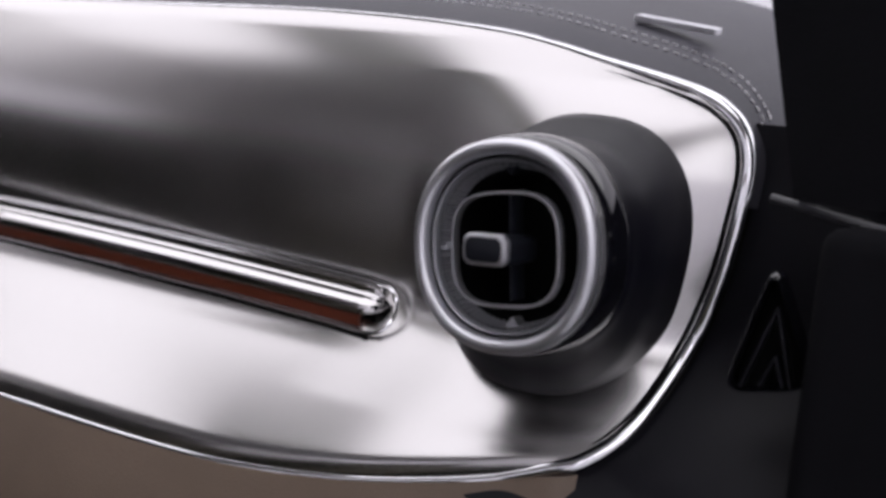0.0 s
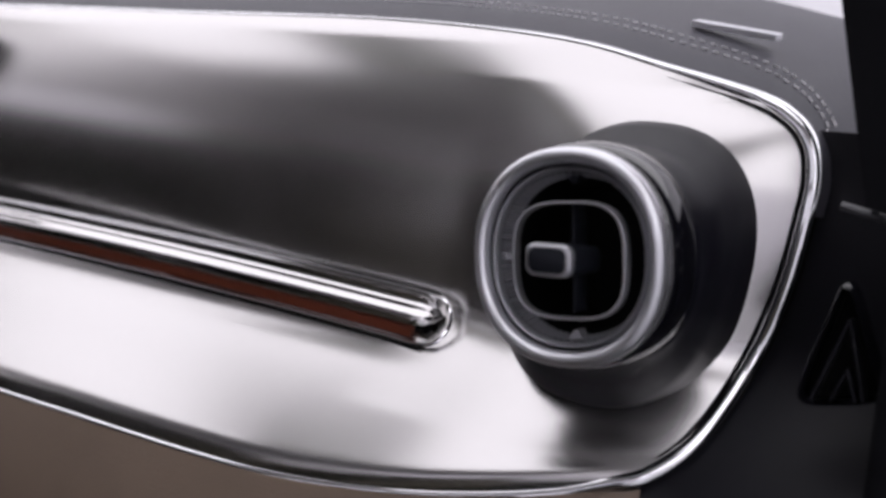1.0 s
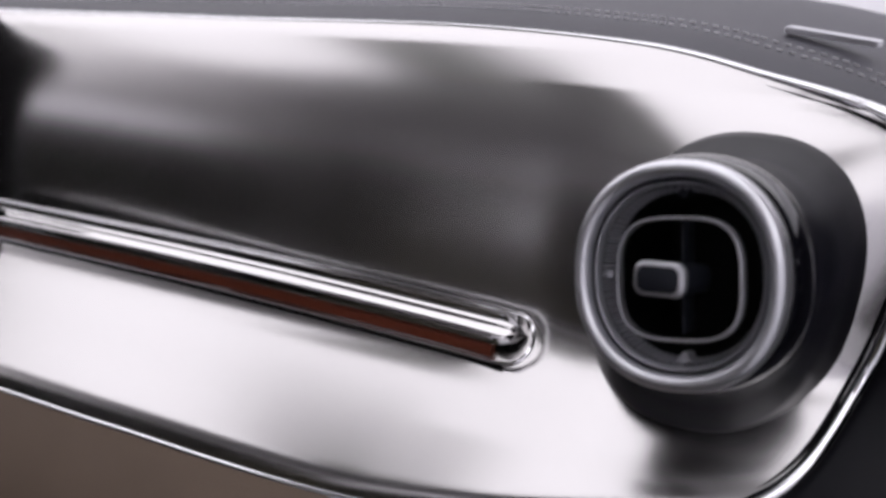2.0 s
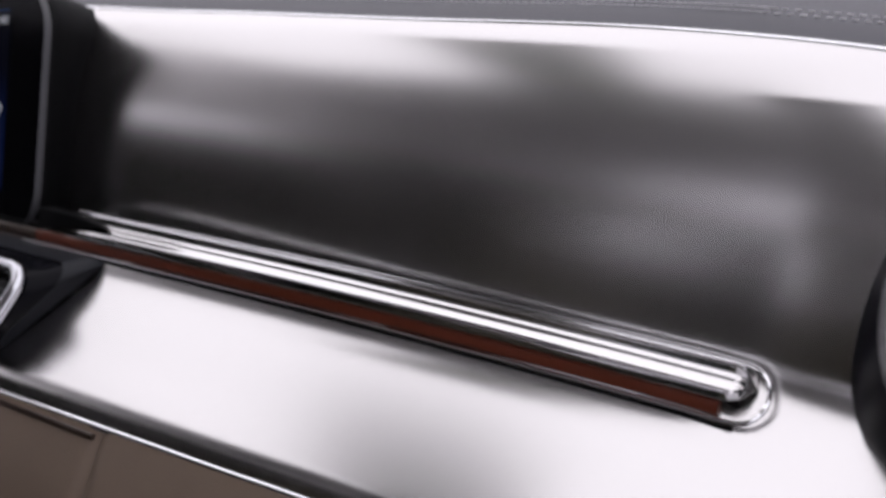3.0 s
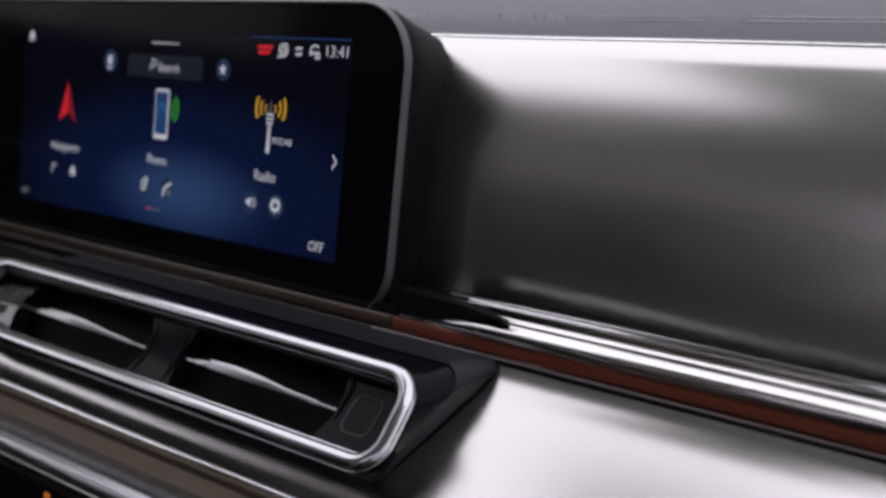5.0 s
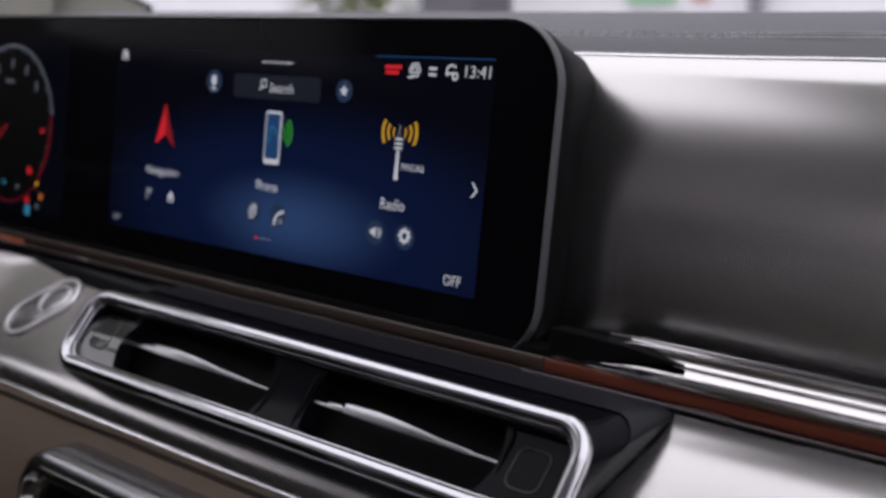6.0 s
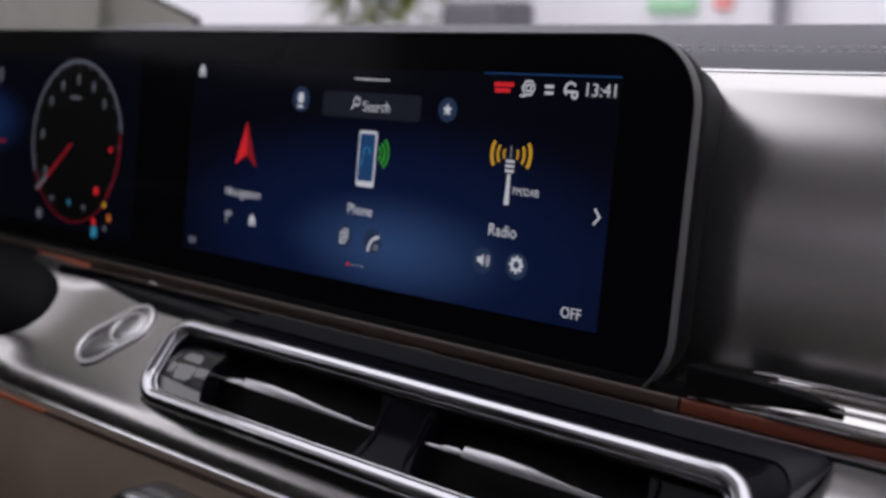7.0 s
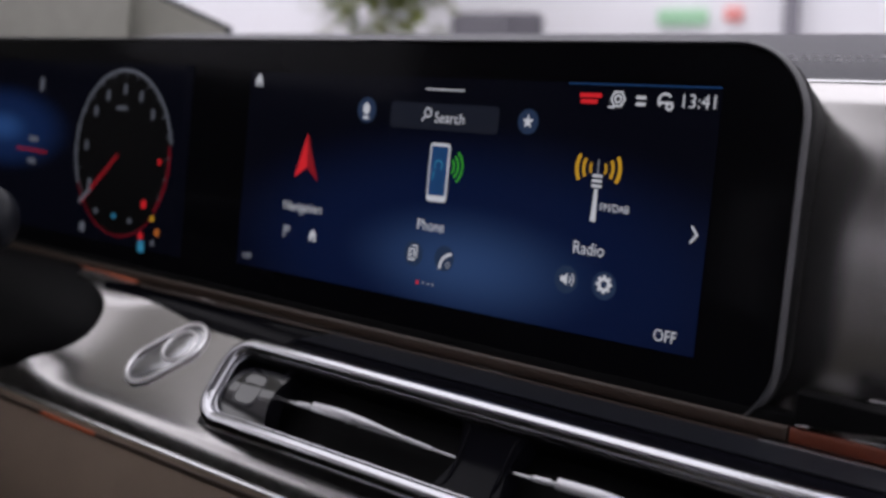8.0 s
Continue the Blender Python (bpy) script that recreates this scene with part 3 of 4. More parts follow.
    loops = [[Vector((k.x + a * f, y0, k.z + b * f)) for a, b in shape] for y0, f in ((-0.0684, 0.96), (-0.0690, 1.0), (-0.0706, 1.0), (-0.0716, 0.96), (-0.0720, 0.88))]
    sub("knob", loft(loops, cap_end=True), SATIN, vent, "silver-rimmed knob")
    sub("knob_pad", plate([(a * 0.80, b * 0.76) for a, b in shape], (k.x, -0.0724, k.z), (1, 0, 0), (0, 0, 1), 0.001, 0.0002), SOFT_BLACK, vent, "black knob pad")
    return vent


round_vent()


# ---- side of the dashboard ----
def side_end():
    """The dark end of the dashboard beyond the bright bead, with a triangular grille."""
    side = [Vector((q.x + 0.002, face_y(q.x, q.z) + 0.004, q.z)) for q in RIGHT][17:]
    side += [Vector((q.x + 0.001, face_y(q.x, q.z) + 0.004, q.z - 0.002)) for q in LOW[::-1]][1:26]

    def point(u, v):
        q = at(side, u)
        return Vector((q.x + 0.09 * v, q.y + 0.004 - 0.010 * v, q.z - 0.05 * v * ease(0.4, 1.0, u)))
    body = part("dash_end_cap", sheet(point, 60, 14), CAP_BLACK)
    tagged(body, "dark matt end cap of the dashboard beside the door", "dashboard end")
    corners = [Vector((0.6582, 0, 0.0330)), Vector((0.6455, 0, -0.0160)), Vector((0.6770, 0, -0.0085))]
    mid = sum(corners, Vector()) / 3

    def tri(k, r, y):
        out = []
        for i, q in enumerate(corners):
            a = (corners[i - 1] - q).normalized()
            b = (corners[(i + 1) % 3] - q).normalized()
            for s in range(7):
                w = s / 6
                p = q + a * r * (1 - w) ** 2 + b * r * w ** 2
                out.append(mid + (p - mid) * k + Vector((0, y, 0)))
        return out
    grille = thing("side_grille", (0.657, -0.014, 0.0), "black triangular demister grille with angled slats", "air grille")
    y = -0.016
    sub("frame", loft([tri(1.08, 0.010, y + 0.008), tri(1.05, 0.010, y - 0.001), tri(0.99, 0.009, y - 0.002), tri(0.93, 0.008, y), tri(0.92, 0.008, y + 0.008)]), GLOSS_BLACK, grille)
    sub("duct", loft([tri(0.93, 0.008, y + 0.003), tri(0.9, 0.008, y + 0.009)], cap_end=True), DEEP_BLACK, grille)
    for apex, feet in (((0.6619, 0.0178), ((0.6522, -0.0128), (0.6700, -0.0095))), ((0.6634, 0.0003), ((0.6589, -0.0113), (0.6672, -0.0100)))):
        for x, z in feet:
            sub("slat", sweep([Vector((apex[0], y, apex[1])), Vector((x, y, z))], rrect(0.0010, 0.006, 0.0004, 2)), CAP_BLACK, grille)
    # door pillar trim and the door's ledge
    def pillar(u, v):
        z = 0.056 + 0.30 * u
        x = 0.6605 - 0.018 * (u * 0.30 / 0.071) if u < 0.3 else 0.6605 - 0.018 * (0.30 * 0.3 / 0.071) - 0.10 * (u - 0.3)
        return Vector((x + 0.25 * v, 0.0 - 0.03 * v - 0.004 * math.cos(v * 3), z))
    p = part("pillar_trim", sheet(pillar, 30, 20, 0.006), DOOR_BLACK)
    tagged(p, "black fabric-covered windscreen pillar trim", "pillar trim")
    d = part("door_panel", block((0.676, -0.035, -0.45), (0.87, 0.02, 0.050), 0.008), DOOR_BLACK)
    tagged(d, "black passenger door panel beside the dashboard", "door panel")
    l = part("door_ledge", sweep([Vector((0.650, -0.004, 0.0555)), Vector((0.672, -0.006, 0.0520)), Vector((0.72, -0.02, 0.046))], circle(0.0016, 8)), GREY_PLASTIC)
    tagged(l, "thin grey ledge along the top of the door panel", "door trim")


side_end()


# ---- display unit ----
WHITE_GLOW = glow("white_pixels", (0.84, 0.85, 0.95), 0.52)
DIM_GLOW = glow("dim_pixels", (0.50, 0.52, 0.62), 0.42)
DIAL_GLOW = glow("dial_pixels", (0.46, 0.49, 0.62), 0.17)
RED_GLOW = glow("red_pixels", (0.80, 0.02, 0.03), 0.62)
RED_DARK_GLOW = glow("dark_red_pixels", (0.40, 0.01, 0.02), 0.45)
GREEN_GLOW = glow("green_pixels", (0.06, 0.50, 0.04), 0.45)
AMBER_GLOW = glow("amber_pixels", (0.85, 0.46, 0.03), 0.55)
DIAL_RED = glow("dial_red_pixels", (0.38, 0.01, 0.03), 0.26)
CYAN_GLOW = glow("cyan_pixels", (0.05, 0.35, 0.60), 0.45)
BLUE_GLOW = glow("blue_pixels", (0.01, 0.05, 0.16), 0.7)
ORANGE_GLOW = glow("orange_pixels", (0.80, 0.22, 0.04), 0.40)
BUTTON_GLOW = glow("button_pixels", (0.010, 0.013, 0.026), 0.5)
DISC_GLOW = glow("disc_pixels", (0.022, 0.045, 0.11), 0.5)


def screen_material(name, cx, cz, rx, rz, bright, mid):
    """A lit panel: navy, brightening to a soft blue field round one spot."""
    m = bpy.data.materials.new(name)
    m.use_nodes = True
    t = m.node_tree
    b = t.nodes["Principled BSDF"]
    b.inputs["Base Color"].default_value = (0.004, 0.004, 0.006, 1)
    b.inputs["Roughness"].default_value = 0.12
    b.inputs["Specular IOR Level"].default_value = 0.06
    co = t.nodes.new("ShaderNodeTexCoord")
    mp = t.nodes.new("ShaderNodeMapping")
    mp.vector_type = "TEXTURE"
    mp.inputs["Location"].default_value = (cx, 0, cz)
    mp.inputs["Scale"].default_value = (rx, 1, rz)
    t.links.new(co.outputs["Object"], mp.inputs["Vector"])
    ln = t.nodes.new("ShaderNodeVectorMath")
    ln.operation = "LENGTH"
    t.links.new(mp.outputs[0], ln.inputs[0])
    ra = t.nodes.new("ShaderNodeValToRGB")
    ra.color_ramp.interpolation = "EASE"
    e = ra.color_ramp.elements
    e[0].position, e[0].color = 0.0, (*bright, 1)
    e[1].position, e[1].color = 1.0, (0.0005, 0.0008, 0.003, 1)
    k = e.new(0.45)
    k.color = (*mid, 1)
    t.links.new(ln.outputs["Value"], ra.inputs[0])
    t.links.new(ra.outputs[0], b.inputs["Emission Color"])
    b.inputs["Emission Strength"].default_value = 0.69
    return m


def flat(points, y=-0.0007):
    bm = bmesh.new()
    bm.faces.new([bm.verts.new((x, y, z)) for x, z in points])
    return bm


def strokes(lines, width, y=-0.0007):
    """Flat strokes of one width along lines of points."""
    bm = bmesh.new()
    for line in lines:
        for (x0, z0), (x1, z1) in zip(line, line[1:]):
            d = Vector((x1 - x0, 0, z1 - z0))
            n = Vector((-d.z, 0, d.x)).normalized() * width / 2
            d = d.normalized() * width * 0.3
            a, b = Vector((x0, y, z0)) - d, Vector((x1, y, z1)) + d
            bm.faces.new([bm.verts.new(v) for v in (a - n, b - n, b + n, a + n)])
    return bm


def arc(cx, cz, r, a0, a1, n=16, k=1.0):
    return [(cx + r * k * math.cos(radians(a0 + (a1 - a0) * i / n)), cz + r * math.sin(radians(a0 + (a1 - a0) * i / n))) for i in range(n + 1)]


def moved(shape, x, z, s=1.0):
    return [(x + a * s, z + b * s) for a, b in shape]


def words(text, x, z, height, width=None, y=-0.0007):
    """Flat lettering, centred, with a given height of its capitals and width."""
    cu = bpy.data.curves.new("lettering", "FONT")
    cu.body, cu.align_x, cu.align_y, cu.size, cu.resolution_u = text, "CENTER", "CENTER", 1.0, 3
    ob = bpy.data.objects.new("lettering", cu)
    scene.collection.objects.link(ob)
    bpy.context.view_layer.update()
    me = bpy.data.meshes.new_from_object(ob.evaluated_get(bpy.context.evaluated_depsgraph_get()))
    bpy.data.objects.remove(ob)
    bpy.data.curves.remove(cu)
    bm = bmesh.new()
    bm.from_mesh(me)
    bpy.data.meshes.remove(me)
    xs, zs = [v.co.x for v in bm.verts], [v.co.y for v in bm.verts]
    kz = height / 0.70
    kx = kz if width is None else width / (max(xs) - min(xs))
    mx = (max(xs) + min(xs)) / 2
    for v in bm.verts:
        v.co = Vector((x + (v.co.x - mx) * kx, y, z + (v.co.y - 0.0) * kz))
    return bm


def display():
    unit = thing("display_unit", (-0.3, 0.02, -0.03), "wide black glass double display with a slim grey rim, switched on", "display")
    x0, x1, z0, z1 = -0.69, 0.0362, -0.0275, 0.1285
    cx, cz = (x0 + x1) / 2, (z0 + z1) / 2
    w, h = x1 - x0, z1 - z0

    def loop(y, inset, dx=0.0, r=0.032):
        return [Vector((cx + a + dx, y, cz + b)) for a, b in rrect(w - 2 * inset, h - 2 * inset, max(0.004, r - inset), 12)]

    sub("housing", loft([loop(0.0008, 0.0022), loop(0.004, 0.0004), loop(0.012, 0.0014), loop(0.026, 0.005, -0.001), loop(0.060, 0.012, -0.003)], cap_end=True), DEEP_BLACK, unit, "matt black housing")
    sub("rim", loft([loop(0.003, 0.0), loop(-0.0004, 0.0003), loop(-0.0012, 0.0010), loop(-0.0002, 0.0020), loop(0.0012, 0.0022)]), GREY_PLASTIC, unit, "slim grey rim")
    sub("cover_glass", loft([loop(0.002, 0.0021), loop(0.0, 0.0021)], cap_end=True), DISPLAY_GLASS, unit, "black cover glass", smooth=False)

    def panel(name, ax, bx, az, bz, mat, label):
        bm = flat([(ax, az), (bx, az), (bx, bz), (ax, bz)], -0.0003)
        ob = part(name, bm, mat, None, label, smooth=False, place=None)
        ob.parent = unit
        ob.matrix_parent_inverse = Matrix.Translation(unit.location).inverted()
        ob.matrix_basis = CAR
        return ob

    main = panel("centre_screen", -0.292, 0.0, 0.0, 0.1095, screen_material("centre_screen_light", -0.125, 0.021, 0.200, 0.072, (0.027, 0.060, 0.165), (0.0024, 0.0072, 0.036)), "lit navy-blue centre screen with menu icons")

    def icon(name, bm, mat, owner=None):
        ob = part(name, bm, mat, None, smooth=False, place=None)
        ob.parent = owner or main
        return ob

    # top row
    icon("home_icon", flat(moved([(-0.0026, -0.003), (-0.0008, -0.003), (-0.0008, -0.0005), (0.0008, -0.0005), (0.0008, -0.003), (0.0026, -0.003), (0.0026, 0.001), (0, 0.004), (-0.0026, 0.001)], -0.2840, 0.1045, 1.05)), WHITE_GLOW)
    icon("handle_mark", strokes([[(-0.158, 0.1038), (-0.134, 0.1037)]], 0.0007), WHITE_GLOW)
    icon("profile_disc", flat(arc(-0.1978, 0.0918, 0.0066, 0, 360, 28)[:-1], -0.0005), DISC_GLOW)
    icon("profile_mark", flat(arc(-0.1978, 0.0925, 0.0030, 0, 360, 20, 0.8)[:-1]), WHITE_GLOW)
    icon("profile_foot", flat([(-0.2005, 0.0872), (-0.1951, 0.0872), (-0.1965, 0.0888), (-0.1991, 0.0888)]), WHITE_GLOW)
    icon("search_field", flat(moved(rrect(0.0690, 0.0128, 0.002, 4), -0.1460, 0.0905), -0.0005), BUTTON_GLOW)
    icon("search_edge", strokes([moved(rrect(0.0690, 0.0128, 0.002, 4), -0.1460, 0.0905) + moved(rrect(0.0690, 0.0128, 0.002, 4), -0.1460, 0.0905)[:1]], 0.0002), BUTTON_GLOW)
    icon("search_mark", strokes([arc(-0.1555, 0.0924, 0.0021, 0, 360, 18), [(-0.1570, 0.0908), (-0.1592, 0.0884)]], 0.0008), WHITE_GLOW)
    icon("search_word", words("Search", -0.1415, 0.0900, 0.0052, 0.0185), WHITE_GLOW)
    icon("star_disc", flat(arc(-0.0946, 0.0910, 0.0058, 0, 360, 28)[:-1], -0.0005), DISC_GLOW)
    icon("star_mark", flat([(-0.0946 + (0.0034 if k % 2 == 0 else 0.0014) * math.sin(k * math.pi / 5), 0.0910 + (0.0034 if k % 2 == 0 else 0.0014) * math.cos(k * math.pi / 5)) for k in range(10)]), WHITE_GLOW)
    icon("status_line", strokes([[(-0.0740, 0.1090), (-0.0005, 0.1092)]], 0.0006), BLUE_GLOW)
    icon("status_bars", strokes([[(-0.0672, 0.1040), (-0.0572, 0.1042)], [(-0.0665, 0.1014), (-0.0590, 0.1015)]], 0.0019), RED_GLOW)
    icon("camera_mark", strokes([arc(-0.0482, 0.1030, 0.0034, 0, 360, 6), arc(-0.0482, 0.1030, 0.0015, 0, 360, 12), [(-0.0525, 0.0995), (-0.0500, 0.0993)]], 0.0009), WHITE_GLOW)
    icon("signal_mark", strokes([[(-0.0388, 0.1040), (-0.0350, 0.1040)], [(-0.0388, 0.1012), (-0.0350, 0.1012)]], 0.0014), WHITE_GLOW)
    icon("link_mark", strokes([arc(-0.0255, 0.1030, 0.0030, 40, 220, 10), [(-0.0285, 0.1022), (-0.0222, 0.1022)], arc(-0.0232, 0.1008, 0.0014, 0, 360, 10)], 0.0010), WHITE_GLOW)
    icon("clock_digits", words("13:41", -0.0098, 0.1030, 0.0056, 0.0148), WHITE_GLOW)
    # navigation
    icon("arrow_half", flat([(-0.2403, 0.0775), (-0.2392, 0.0590), (-0.2486, 0.0530)]), RED_GLOW)
    icon("arrow_half", flat([(-0.2403, 0.0775), (-0.2298, 0.0520), (-0.2392, 0.0590)]), RED_DARK_GLOW)
    icon("navigation_word", words("Navigation", -0.2400, 0.0372, 0.0050, 0.0300), WHITE_GLOW)
    icon("flag_mark", strokes([[(-0.2530, 0.0260), (-0.2530, 0.0200)], [(-0.2522, 0.0254), (-0.2488, 0.0254)], [(-0.2522, 0.0240), (-0.2496, 0.0236)]], 0.0012), DIM_GLOW)
    icon("house_mark", flat(moved([(-0.0026, -0.003), (-0.0008, -0.003), (-0.0008, -0.0005), (0.0008, -0.0005), (0.0008, -0.003), (0.0026, -0.003), (0.0026, 0.001), (0, 0.004), (-0.0026, 0.001)], -0.2302, 0.0228, 0.95)), WHITE_GLOW)
    icon("off_word", words("OFF", -0.2828, 0.0054, 0.0034, 0.0075), DIM_GLOW)
    # phone
    body = moved(rrect(0.0128, 0.0285, 0.0018, 4), -0.1455, 0.0638)
    icon("phone_body", flat(body, -0.0005), WHITE_GLOW)
    icon("phone_face", flat(moved(rrect(0.0108, 0.0240, 0.0008, 3), -0.1455, 0.0645)), BLUE_GLOW)
    icon("phone_glint", strokes([arc(-0.1455, 0.0672, 0.0024, -40, 220, 14), [(-0.1478, 0.0642), (-0.1490, 0.0600)]], 0.0007, -0.0009), CYAN_GLOW)
    for k in range(3):
        icon("phone_wave", strokes([arc(-0.1400, 0.0672, 0.0042 + 0.0026 * k, -46, 46, 10)], 0.0012), GREEN_GLOW)
    icon("phone_word", words("Phone", -0.1470, 0.0374, 0.0054, 0.0172), WHITE_GLOW)
    for x, n in ((-0.1568, 0), (-0.1367, 1), (-0.0653, 2), (-0.0455, 3)):
        icon("icon_disc", flat(arc(x, 0.0228, 0.0062, 0, 360, 28)[:-1], -0.0005), DISC_GLOW)
    icon("copy_mark", strokes([moved([(-0.0022, -0.0034), (0.0010, -0.0034), (0.0010, 0.0020), (-0.0022, 0.0020), (-0.0022, -0.0034)], -0.1572, 0.0230), moved([(-0.0004, 0.0036), (0.0026, 0.0036), (0.0026, -0.0016)], -0.1572, 0.0230), [(-0.1578, 0.0214), (-0.1578, 0.0232)]], 0.0008), WHITE_GLOW)
    icon("call_mark", strokes([arc(-0.1318, 0.0180, 0.0072, 95, 180, 10)], 0.0015), WHITE_GLOW)
    icon("call_dot", strokes([arc(-0.1340, 0.0200, 0.0012, 0, 360, 8)], 0.0006), DIM_GLOW)
    icon("page_dot", flat(arc(-0.1524, 0.0091, 0.0010, 0, 360, 10)[:-1]), RED_GLOW)
    for k in range(3):
        icon("page_dot", flat(arc(-0.1486 + 0.0032 * k, 0.0092, 0.0006, 0, 360, 8)[:-1]), DIM_GLOW)
    # radio
    icon("mast", flat([(-0.0560, 0.0498), (-0.0532, 0.0498), (-0.0537, 0.0640), (-0.0553, 0.0640)]), WHITE_GLOW)
    for k in range(3):
        icon("mast_dots", strokes([[(-0.0567, 0.0652 + 0.0022 * k), (-0.0556, 0.0652 + 0.0022 * k)], [(-0.0549, 0.0652 + 0.0022 * k), (-0.0541, 0.0652 + 0.0022 * k)], [(-0.0534, 0.0652 + 0.0022 * k), (-0.0523, 0.0652 + 0.0022 * k)]], 0.0012), WHITE_GLOW)
    icon("mast_tip", strokes([[(-0.0545, 0.0705), (-0.0545, 0.0765)]], 0.0005), DIM_GLOW)
    for k in range(3):
        r = 0.0040 + 0.0035 * k
        for a0 in (-28, 152):
            icon("radio_wave", strokes([arc(-0.0545, 0.0728, r, a0, a0 + 56, 8)], 0.0010 + 0.0003 * k), AMBER_GLOW)
    icon("band_word", words("FM/DAB", -0.0442, 0.0562, 0.0034, 0.0145), WHITE_GLOW)
    icon("radio_word", words("Radio", -0.0551, 0.0374, 0.0056, 0.0158), WHITE_GLOW)
    icon("speaker_mark", flat([(-0.0682, 0.0218), (-0.0666, 0.0218), (-0.0646, 0.0202), (-0.0646, 0.0258), (-0.0666, 0.0242), (-0.0682, 0.0242)]), WHITE_GLOW)
    icon("speaker_wave", strokes([arc(-0.0646, 0.0230, 0.0018, -50, 50, 6), arc(-0.0646, 0.0230, 0.0034, -50, 50, 8)], 0.0006), WHITE_GLOW)
    icon("gear_mark", strokes([arc(-0.0455, 0.0234, 0.0024, 0, 360, 20)] + [[(-0.0455 + 0.0026 * math.cos(k * math.pi / 4), 0.0234 + 0.0026 * math.sin(k * math.pi / 4)), (-0.0455 + 0.0036 * math.cos(k * math.pi / 4), 0.0234 + 0.0036 * math.sin(k * math.pi / 4))] for k in range(8)], 0.0014), WHITE_GLOW)
    icon("chevron_mark", strokes([[(-0.0068, 0.0528), (-0.0042, 0.0496), (-0.0068, 0.0464)]], 0.0010), WHITE_GLOW)
    icon("off_word", words("OFF", -0.0137, 0.0061, 0.0050, 0.0105), WHITE_GLOW)

    # instrument screen
    left = panel("driver_screen", -0.655, -0.345, -0.004, 0.112, screen_material("driver_screen_light", -0.568, 0.064, 0.100, 0.034, (0.020, 0.062, 0.20), (0.005, 0.016, 0.065)), "lit driver's instrument screen with a dial")
    gx, gz, gr = -0.4145, 0.0545, 0.0530
    icon("dial_face", flat(arc(gx, gz, gr, 0, 360, 48)[:-1], -0.0005), DEEP_BLACK, left)
    icon("dial_ring", strokes([arc(gx, gz, gr, 10, 205, 48)], 0.0019), DIAL_GLOW, left)
    icon("dial_foot", strokes([arc(gx, gz, gr, 205, 318, 30)], 0.0010), DIAL_RED, left)
    icon("red_zone", strokes([arc(gx, gz, gr - 0.0015, -40, 8, 16)], 0.0022), DIAL_RED, left)
    icon("needle", flat([(-0.4570, 0.0185), (-0.4590, 0.0205), (-0.4190, 0.0540), (-0.4175, 0.0525)], -0.0009), RED_DARK_GLOW, left)
    icon("needle_tip", flat([(-0.4586, 0.0182), (-0.4600, 0.0205), (-0.4480, 0.0300), (-0.4460, 0.0280)], -0.0011), DIAL_GLOW, left)
    for k, a in enumerate((212, 176, 141, 117, 90, 64, 40)):
        x, z = gx + 0.041 * math.cos(radians(a)), gz + 0.041 * math.sin(radians(a))
        icon("dial_figure", flat([(x - 0.0013, z - 0.0032), (x + 0.0013, z - 0.0032), (x + 0.0013, z + 0.0032), (x - 0.0013, z + 0.0032)]), DIAL_GLOW, left)
    for a in range(-30, 211, 15):
        c, s = math.cos(radians(a)), math.sin(radians(a))
        icon("dial_tick", strokes([[(gx + c * 0.0488, gz + s * 0.0488), (gx + c * 0.0515, gz + s * 0.0515)]], 0.0007), DIAL_GLOW, left)
    icon("dial_word", strokes([[(gx - 0.008, 0.0835), (gx + 0.003, 0.0835)]], 0.0020), DIAL_GLOW, left)
    for x, z, w2, mat in ((-0.3725, 0.0520, 0.0030, RED_GLOW), (-0.3860, 0.0245, 0.0045, RED_GLOW), (-0.3760, 0.0165, 0.0030, AMBER_GLOW), (-0.3700, 0.0085, 0.0042, ORANGE_GLOW), (-0.3870, 0.0045, 0.0040, RED_GLOW),
                         (-0.3860, -0.0020, 0.0065, CYAN_GLOW), (-0.4180, 0.0140, 0.0030, CYAN_GLOW), (-0.4390, 0.0150, 0.0030, DIAL_GLOW), (-0.4540, 0.0030, 0.0060, DIAL_GLOW), (-0.4000, 0.0125, 0.0030, DIAL_GLOW), (-0.3740, 0.0015, 0.0030, DIAL_GLOW)):
        icon("warning_light", flat(moved(rrect(w2, w2 * 1.1, w2 * 0.3, 3), x, z), -0.0009), mat, left)
    icon("gear_figure", flat(moved(rrect(0.0040, 0.0100, 0.0015, 3), -0.5160, 0.0960), -0.0007), DIAL_GLOW, left)
    icon("trip_bar", strokes([[(-0.545, 0.0500), (-0.505, 0.0490)]], 0.0016), RED_DARK_GLOW, left)
    icon("trip_bar", strokes([[(-0.528, 0.0575), (-0.518, 0.0573)]], 0.0034), DIAL_GLOW, left)
    icon("trip_bar", strokes([[(-0.528, 0.0420), (-0.520, 0.0418)]], 0.0034), DIAL_GLOW, left)
    return unit


display()


# ---- centre air vents ----
def shelf_z(y):
    return -0.0265 + y / 1.05


